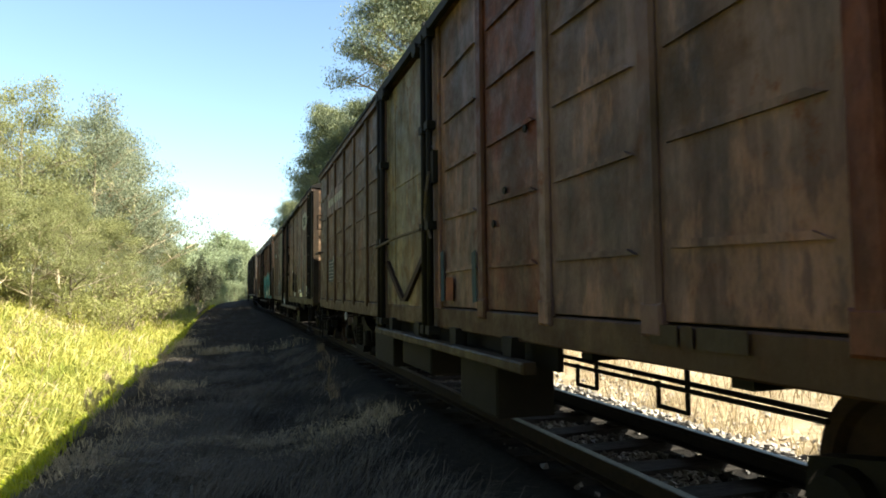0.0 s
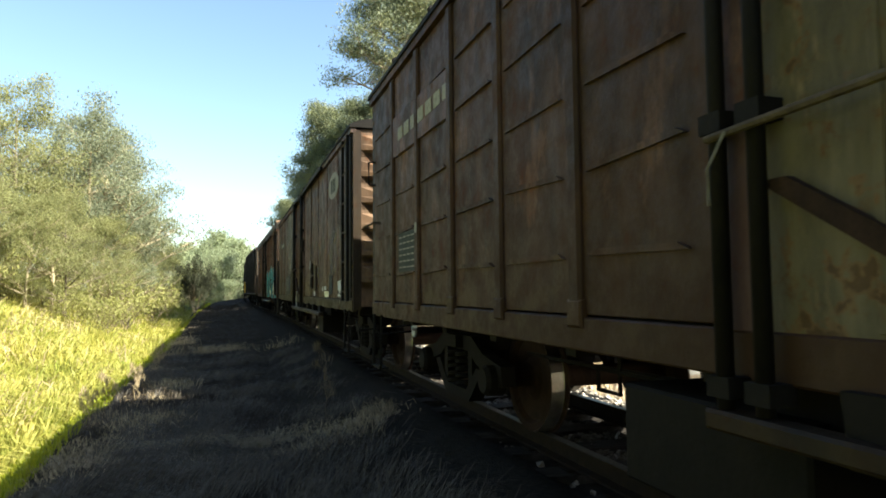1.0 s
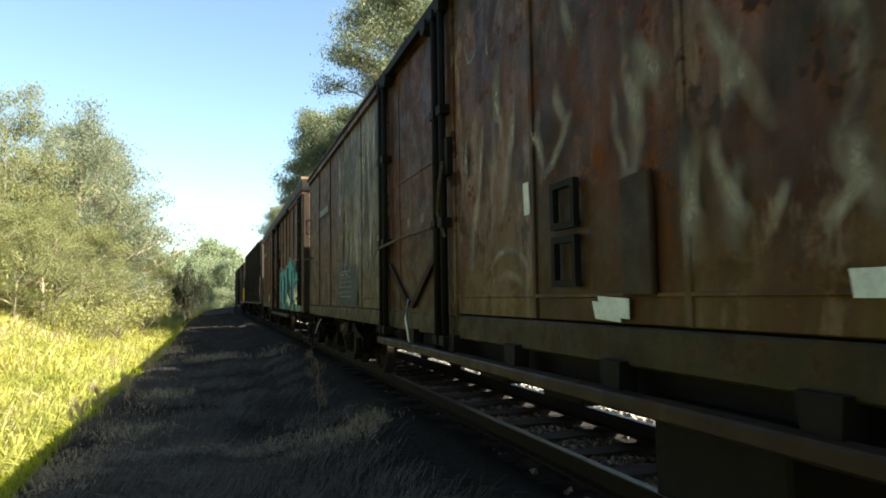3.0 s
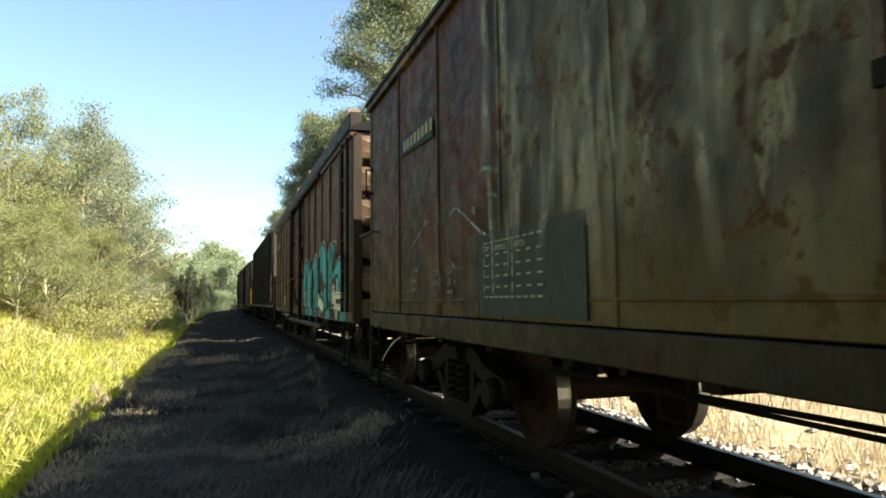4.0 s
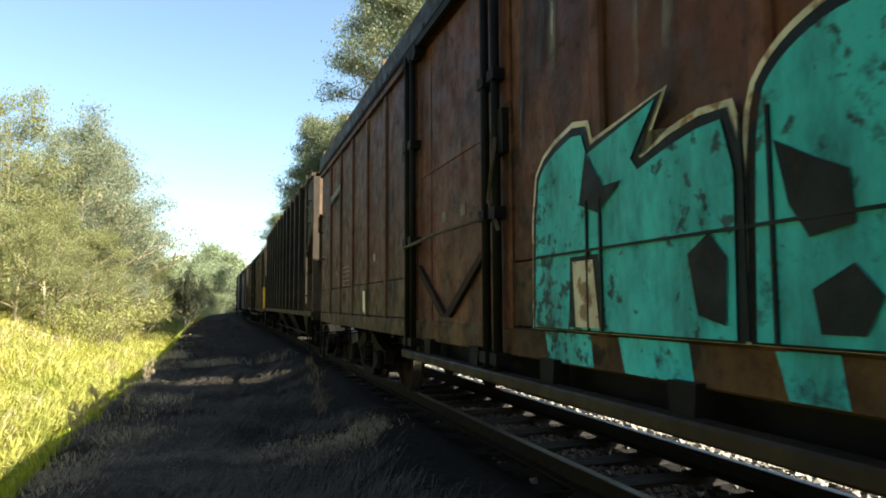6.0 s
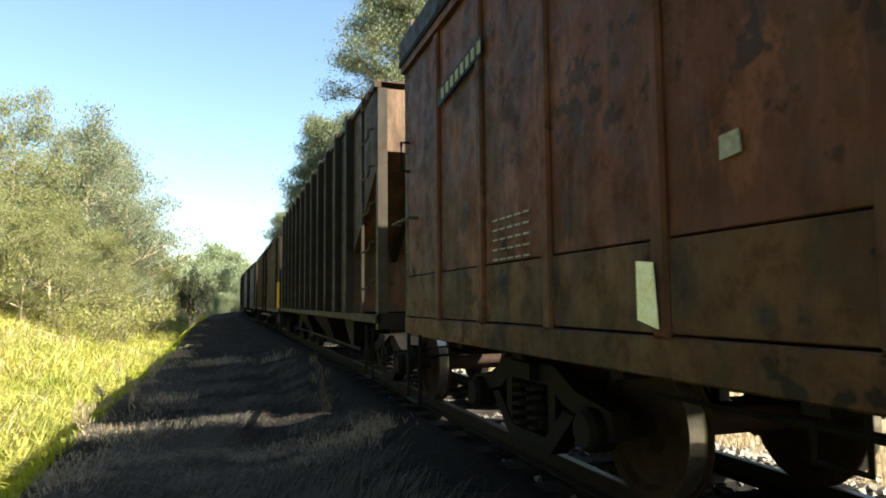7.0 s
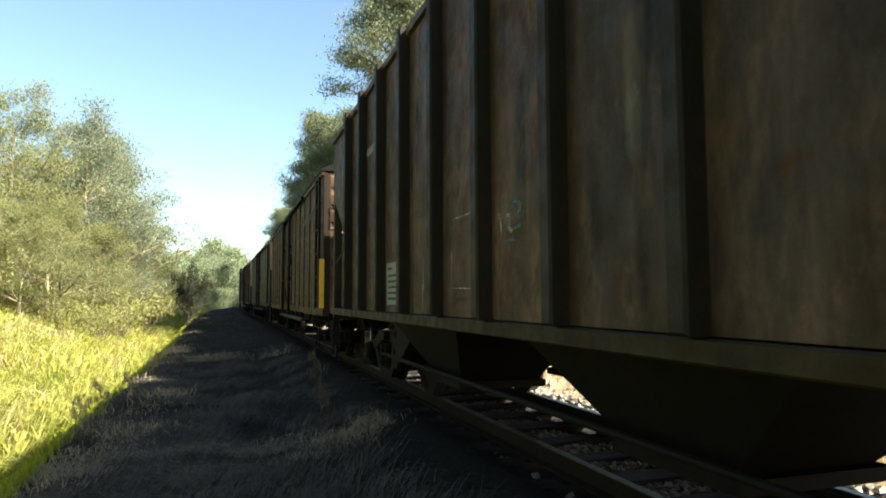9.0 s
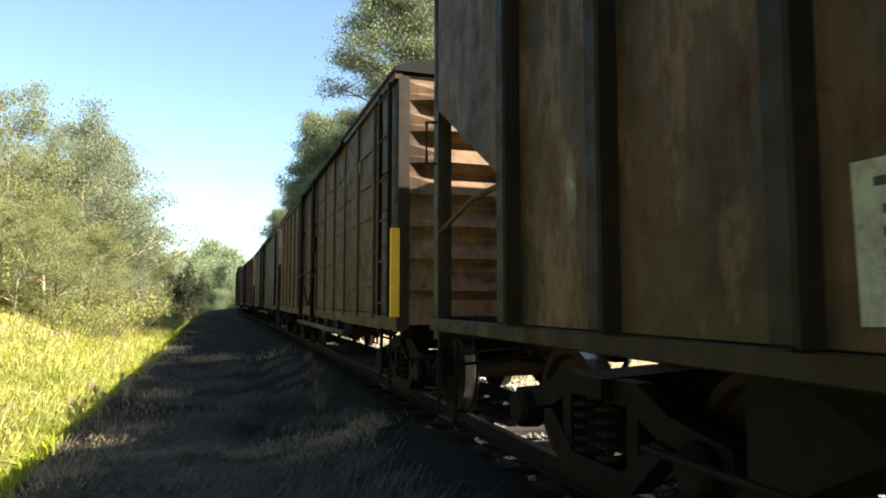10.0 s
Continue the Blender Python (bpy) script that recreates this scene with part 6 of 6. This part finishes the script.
def dry_weed(x, y, h, seed, straw):
    """A dead upright weed with side twigs and seed heads."""
    r = random.Random(seed)
    z = height(x, y)
    w = tagged(new("dry_weed"), "dead upright weed stalk with dry seed heads", "weed", "dead weeds beside the track")
    w.location = (x, y, z)
    hd = Blades(seed)
    stem = [Vector((0, 0, 0))]
    for k in range(8):
        stem.append(Vector((stem[-1].x + r.uniform(-0.02, 0.02), stem[-1].y + r.uniform(-0.02, 0.02), h * (k + 1) / 8)))
        if k > 1:
            for _ in range(3):
                a, l = r.uniform(0, 6.28), r.uniform(0.06, 0.16)
                tip = stem[-1] + Vector((math.cos(a) * l * 0.7, math.sin(a) * l * 0.7, l * 0.6))
                part("twig", Shape().tube(stem[-1], tip, 0.003, 4), straw, w)
                for _ in range(10):
                    hd.blade(tip[0] + r.gauss(0, 0.015), tip[1] + r.gauss(0, 0.015), tip[2] + r.gauss(0, 0.02), 0.05, 0.006, 0.9)
    part("stalk", Shape().path(stem, 0.005, 5), straw, w)
    me = bpy.data.meshes.new("seed_head")
    me.from_pydata(hd.v, [], hd.f)
    me.materials.append(straw)
    part("seed_head", me, straw, w)


for i, (x, y, h) in enumerate(((0.92, 6.75, 0.74), (-1.45, 9.3, 0.34), (-1.25, 9.9, 0.38), (-1.5, 8.4, 0.28), (-1.3, 13.2, 0.42))):
    dry_weed(x, y, h, 40 + i, GRASS_DRY if i else WEED)


# ---- trees ----
def branch(sh, p, d, l, r, depth, rr, tips, bend_up=0.12, split=3):
    q = p
    for k in range(4):
        d = (d + Vector((rr.uniform(-1, 1), rr.uniform(-1, 1), rr.uniform(-0.4, 1))) * bend_up).normalized()
        n = q + d * l / 4
        sh.tube(q, n, r * (1 - k * 0.14), 6, r * (1 - (k + 1) * 0.14))
        q = n
        if depth and k >= 1:
            for _ in range(split - 1 if k < 3 else split):
                a = rr.uniform(0, 6.283)
                side = Vector((math.cos(a), math.sin(a), rr.uniform(-0.1, 0.5)))
                branch(sh, q, (d * 0.5 + side).normalized(), l * rr.uniform(0.4, 0.62), r * 0.5, depth - 1, rr, tips, bend_up, split)
    tips.append(q)


def leaves(tips, size, per, cloud, rr, squash=0.8):
    v, f = [], []
    for t in tips:
        for _ in range(per):
            c = t + Vector((rr.gauss(0, cloud), rr.gauss(0, cloud), rr.gauss(0, cloud * squash)))
            q = Euler((rr.uniform(0, 6.28), rr.uniform(0, 6.28), rr.uniform(0, 6.28))).to_matrix()
            s = size * rr.uniform(0.6, 1.4)
            n = len(v)
            v += [tuple(c + q @ Vector(p) * s) for p in ((-1, 0, 0), (0, -0.35, 0.1), (1, 0, 0), (0, 0.35, 0.1))]
            f.append((n, n + 1, n + 2, n + 3))
    return v, f


def leafy_mesh(tips, size, per, cloud, rr, material, squash=0.8):
    v, f = leaves(tips, size, per, cloud, rr, squash)
    me = bpy.data.meshes.new("crown")
    me.from_pydata(v, [], f)
    me.materials.append(material)
    return me


def tree(kind, seed, h, leaf, bark, lean=0.06, clear=0.2, size=0.066, per=110, cloud=0.29, width=0.42):
    """A loose-crowned broadleaf tree built at the origin."""
    rr = random.Random(seed)
    sh, tips = Shape(), []
    p, d = Vector((0, 0, -0.2)), Vector((rr.uniform(-lean, lean), rr.uniform(-lean, lean), 1)).normalized()
    n = 9
    for k in range(n):
        d = (d + Vector((rr.uniform(-1, 1), rr.uniform(-1, 1), 0.6)) * 0.07).normalized()
        q = p + d * h * 0.9 / n
        r0 = h * 0.013 * (1 - k / n * 0.85)
        sh.tube(p, q, r0, 8, h * 0.013 * (1 - (k + 1) / n * 0.85))
        p = q
        if (k + 1) / n > clear:
            for _ in range(3):
                a = rr.uniform(0, 6.283)
                reach = h * width * (1.0 - 0.62 * ((k + 1) / n - clear) / (1 - clear)) * rr.uniform(0.55, 1.0)
                branch(sh, p, Vector((math.cos(a), math.sin(a), rr.uniform(0.15, 0.8))).normalized(), reach, r0 * 0.45, 1, rr, tips, 0.16)
    tips.append(p)
    t = tagged(new(kind), "", "tree")
    part("trunk", sh, bark, t, "slender trunk with limbs")
    part("crown", leafy_mesh(tips, size, per, cloud, rr, leaf), leaf, t)
    return t


def pine(seed, h, reach, low=0.25, size=0.082, per=230):
    """A tall pine: bare lower trunk, plates of needles in rounded masses."""
    rr = random.Random(seed)
    sh, tips = Shape(), []
    n = 14
    p, d = Vector((0, 0, -0.3)), Vector((0, 0, 1))
    for k in range(n):
        d = (d + Vector((rr.uniform(-1, 1), rr.uniform(-1, 1), 0.9)) * 0.04).normalized()
        q = p + d * h / n
        sh.tube(p, q, h * 0.014 * (1 - k / n * 0.85), 8, h * 0.014 * (1 - (k + 1) / n * 0.85))
        p = q
        f = (k + 1) / n
        if f > low:
            for _ in range(4 if low < 0.5 else 7):
                a = rr.uniform(0, 6.283)
                l = reach * (1.15 - f) ** 0.6 * rr.uniform(0.6, 1.05)
                branch(sh, p, Vector((math.cos(a), math.sin(a), rr.uniform(0.0, 0.45))).normalized(), l, h * 0.004, 1, rr, tips, 0.14)
    tips.append(p)
    t = tagged(new("pine_tree"), "tall dark pine with sunlit rounded needle masses", "tree", "pines behind the train")
    part("trunk", sh, BARK, t, "straight brown pine trunk")
    part("crown", leafy_mesh(tips, size, per, 0.43, rr, NEEDLE, 0.62), NEEDLE, t)
    return t


def polar(az, d):
    return d * math.sin(radians(az)), d * math.cos(radians(az))


def place(t, az, d, scale=1.0, turn=0):
    x, y = polar(az, d)
    t.matrix_basis = pose(x, y, height(x, y), 0, 0, turn) @ Matrix.Scale(scale, 4)


def woods():
    kinds = [("bank_tree", 1, 11, LEAF_A, BARK), ("bank_tree", 2, 10, LEAF_B, PALE_BARK), ("bank_tree", 3, 9, LEAF_A, PALE_BARK)]
    base = []
    for k, s, h, lf, bk in kinds:
        base.append(tagged(tree(k, s, h, lf, bk), "loose-crowned sunlit olive-green tree above the grassy bank", group="trees on the bank"))
    first = [(-15.3, 34, 0.90, 0), (-10.4, 37, 1.02, 40), (-12.8, 33, 0.66, 80)]
    for t, (az, d, s, turn) in zip(base, first):
        place(t, az, d, s, turn)
    more = [(0, -19.5, 32, 0.72), (2, -22.5, 30, 0.8), (1, -17.9, 36, 0.8), (1, -8.2, 42, 1.02), (1, -9.6, 39, 0.9), (0, -8.9, 44, 0.80), (2, -7.2, 48, 0.74), (1, -6.0, 56, 0.62), (0, -5.0, 62, 0.50), (2, -4.2, 70, 0.50), (1, -13.8, 40, 0.88), (2, -9.8, 34, 0.60), (2, -14.6, 29, 0.55), (0, -12.0, 30, 0.45), (2, -16.8, 27, 0.55), (1, -7.8, 38, 0.52), (0, -6.0, 46, 0.5), (2, -18.8, 28, 0.62), (1, -26.0, 32, 1.0), (0, -11.4, 46, 0.9), (2, -4.9, 52, 0.42), (0, -7.8, 41, 0.70)]
    r = random.Random(5)
    for k, az, d, s in more:
        x, y = polar(az, d)
        c = copy_thing(base[k], pose(x, y, height(x, y), 0, 0, r.uniform(0, 360)))
        c.scale = (s, s, s * r.uniform(0.9, 1.08))
    # same trees added out of view, beside and behind the camera, to block skylight
    for i in range(26):
        x, y = -9.0 - r.uniform(0, 5), 15 - 2.4 * i + r.uniform(-1, 1)
        s = r.uniform(0.9, 1.15)
        if y > 8:
            x -= 3.5
        copy_thing(base[i % 3], pose(x, y, height(x, y), 0, 0, r.uniform(0, 360))).scale = (s, s, s)
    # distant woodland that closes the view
    far = tagged(tree("distant_tree", 9, 10, LEAF_HAZE, BARK, size=0.22, per=14, cloud=0.55, clear=0.12), "light green distant tree, haze put into its leaf colour", group="distant trees")
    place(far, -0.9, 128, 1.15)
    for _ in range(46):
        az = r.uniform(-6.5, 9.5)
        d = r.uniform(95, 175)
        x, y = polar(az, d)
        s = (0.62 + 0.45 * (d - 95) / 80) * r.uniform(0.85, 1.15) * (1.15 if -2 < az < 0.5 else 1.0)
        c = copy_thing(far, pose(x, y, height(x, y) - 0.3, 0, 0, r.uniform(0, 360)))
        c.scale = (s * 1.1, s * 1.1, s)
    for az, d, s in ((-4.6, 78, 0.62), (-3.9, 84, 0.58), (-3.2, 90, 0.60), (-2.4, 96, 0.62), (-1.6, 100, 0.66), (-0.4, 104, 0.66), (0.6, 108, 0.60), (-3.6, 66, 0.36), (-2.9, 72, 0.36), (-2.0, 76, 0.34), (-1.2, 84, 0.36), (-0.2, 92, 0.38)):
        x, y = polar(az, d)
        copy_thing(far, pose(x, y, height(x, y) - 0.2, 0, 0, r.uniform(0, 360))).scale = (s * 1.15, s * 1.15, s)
    # low scrub along the foot of the trees
    sr = random.Random(21)
    def scrub(name, h, leaf, seed, label, per=26):
        rr = random.Random(seed)
        sh, tips = Shape(), []
        for _ in range(7):
            a = rr.uniform(0, 6.283)
            branch(sh, Vector((rr.uniform(-0.2, 0.2), rr.uniform(-0.2, 0.2), -0.05)), Vector((math.cos(a) * 0.6, math.sin(a) * 0.6, 1)).normalized(), h * rr.uniform(0.6, 1), 0.02, 1, rr, tips, 0.12)
        t = tagged(new(name), label, "bush", "bushes on the bank")
        part("stem", sh, BARK, t)
        part("leaf_mass", leafy_mesh(tips, 0.075, per, 0.2, rr, leaf), leaf, t)
        return t
    b = scrub("bush", 2.0, LEAF_BUSH, 31, "olive-green bush at the foot of the trees")
    place(b, -9.0, 29, 0.8)
    for _ in range(34):
        az, d = sr.uniform(-22, -3.6), sr.uniform(27, 60)
        if az > -6:
            d += 12
        x, y = polar(az, d)
        c = copy_thing(b, pose(x, y, height(x, y), 0, 0, sr.uniform(0, 360)))
        s = sr.uniform(0.5, 1.15)
        c.scale = (s * 1.2, s * 1.2, s)
    for _ in range(44):
        y = sr.uniform(13, 44)
        x = -6.3 - 0.06 * y - sr.uniform(0, 3.5)
        s = sr.uniform(0.32, 0.75)
        copy_thing(b, pose(x, y, height(x, y) - 0.1, 0, 0, sr.uniform(0, 360))).scale = (s * 1.5, s * 1.5, s)
    dark = scrub("dark_bush", 2.3, LEAF_SHADE, 33, "upright shrub beside the ditch, leaves darkened for shade", 170)
    place(dark, -2.9, 40, 1.0)
    dark.scale = (0.46, 0.46, 1.05)
    x, y = polar(-2.3, 41)
    copy_thing(dark, pose(x, y, height(x, y), 0, 0, 70)).scale = (0.4, 0.4, 0.7)
    # pines behind the train
    p1 = pine(51, 20.5, 5.2, 0.62)
    place(p1, 14.3, 40)
    p2 = pine(52, 16.0, 4.2)
    place(p2, 9.0, 56)
    for az, d, s, src in ((7.0, 66, 1.08, p2), (6.0, 78, 0.96, p2), (5.2, 92, 0.82, p2), (12.2, 47, 0.86, p2), (8.0, 60, 1.05, p2), (10.1, 52, 1.0, p2), (4.3, 108, 0.66, p2), (11.0, 62, 1.0, p2), (17.5, 46, 1.0, p1)):
        x, y = polar(az, d)
        c = copy_thing(src, pose(x, y, height(x, y), 0, 0, r.uniform(0, 360)))
        c.scale = (s, s, s)


woods()


# ---- what moves ----
def motions():
    ends = [0.5 * i for i in range(21)]
    fast = [0.1 * i for i in range(101)]
    for y0, L, wagon, sets in train:
        rows = []
        for t in ends:
            y = y0 - SPEED * (t - 5)
            a, b = bend(y - L / 2 + 1.45), bend(y + L / 2 - 1.45)
            rows.append((t, pose(TRACK_X + (a + b) / 2, y, 0, 0, 0, math.degrees(math.atan2(a - b, L - 2.9)))))
        walk(wagon, rows)
        if y0 > 70:
            continue
        for ax, c in sets:
            walk(ax, [(t, pose(0, c, WHEEL_R, math.degrees(SPEED * t / WHEEL_R), 0, 0)) for t in fast])


motions()
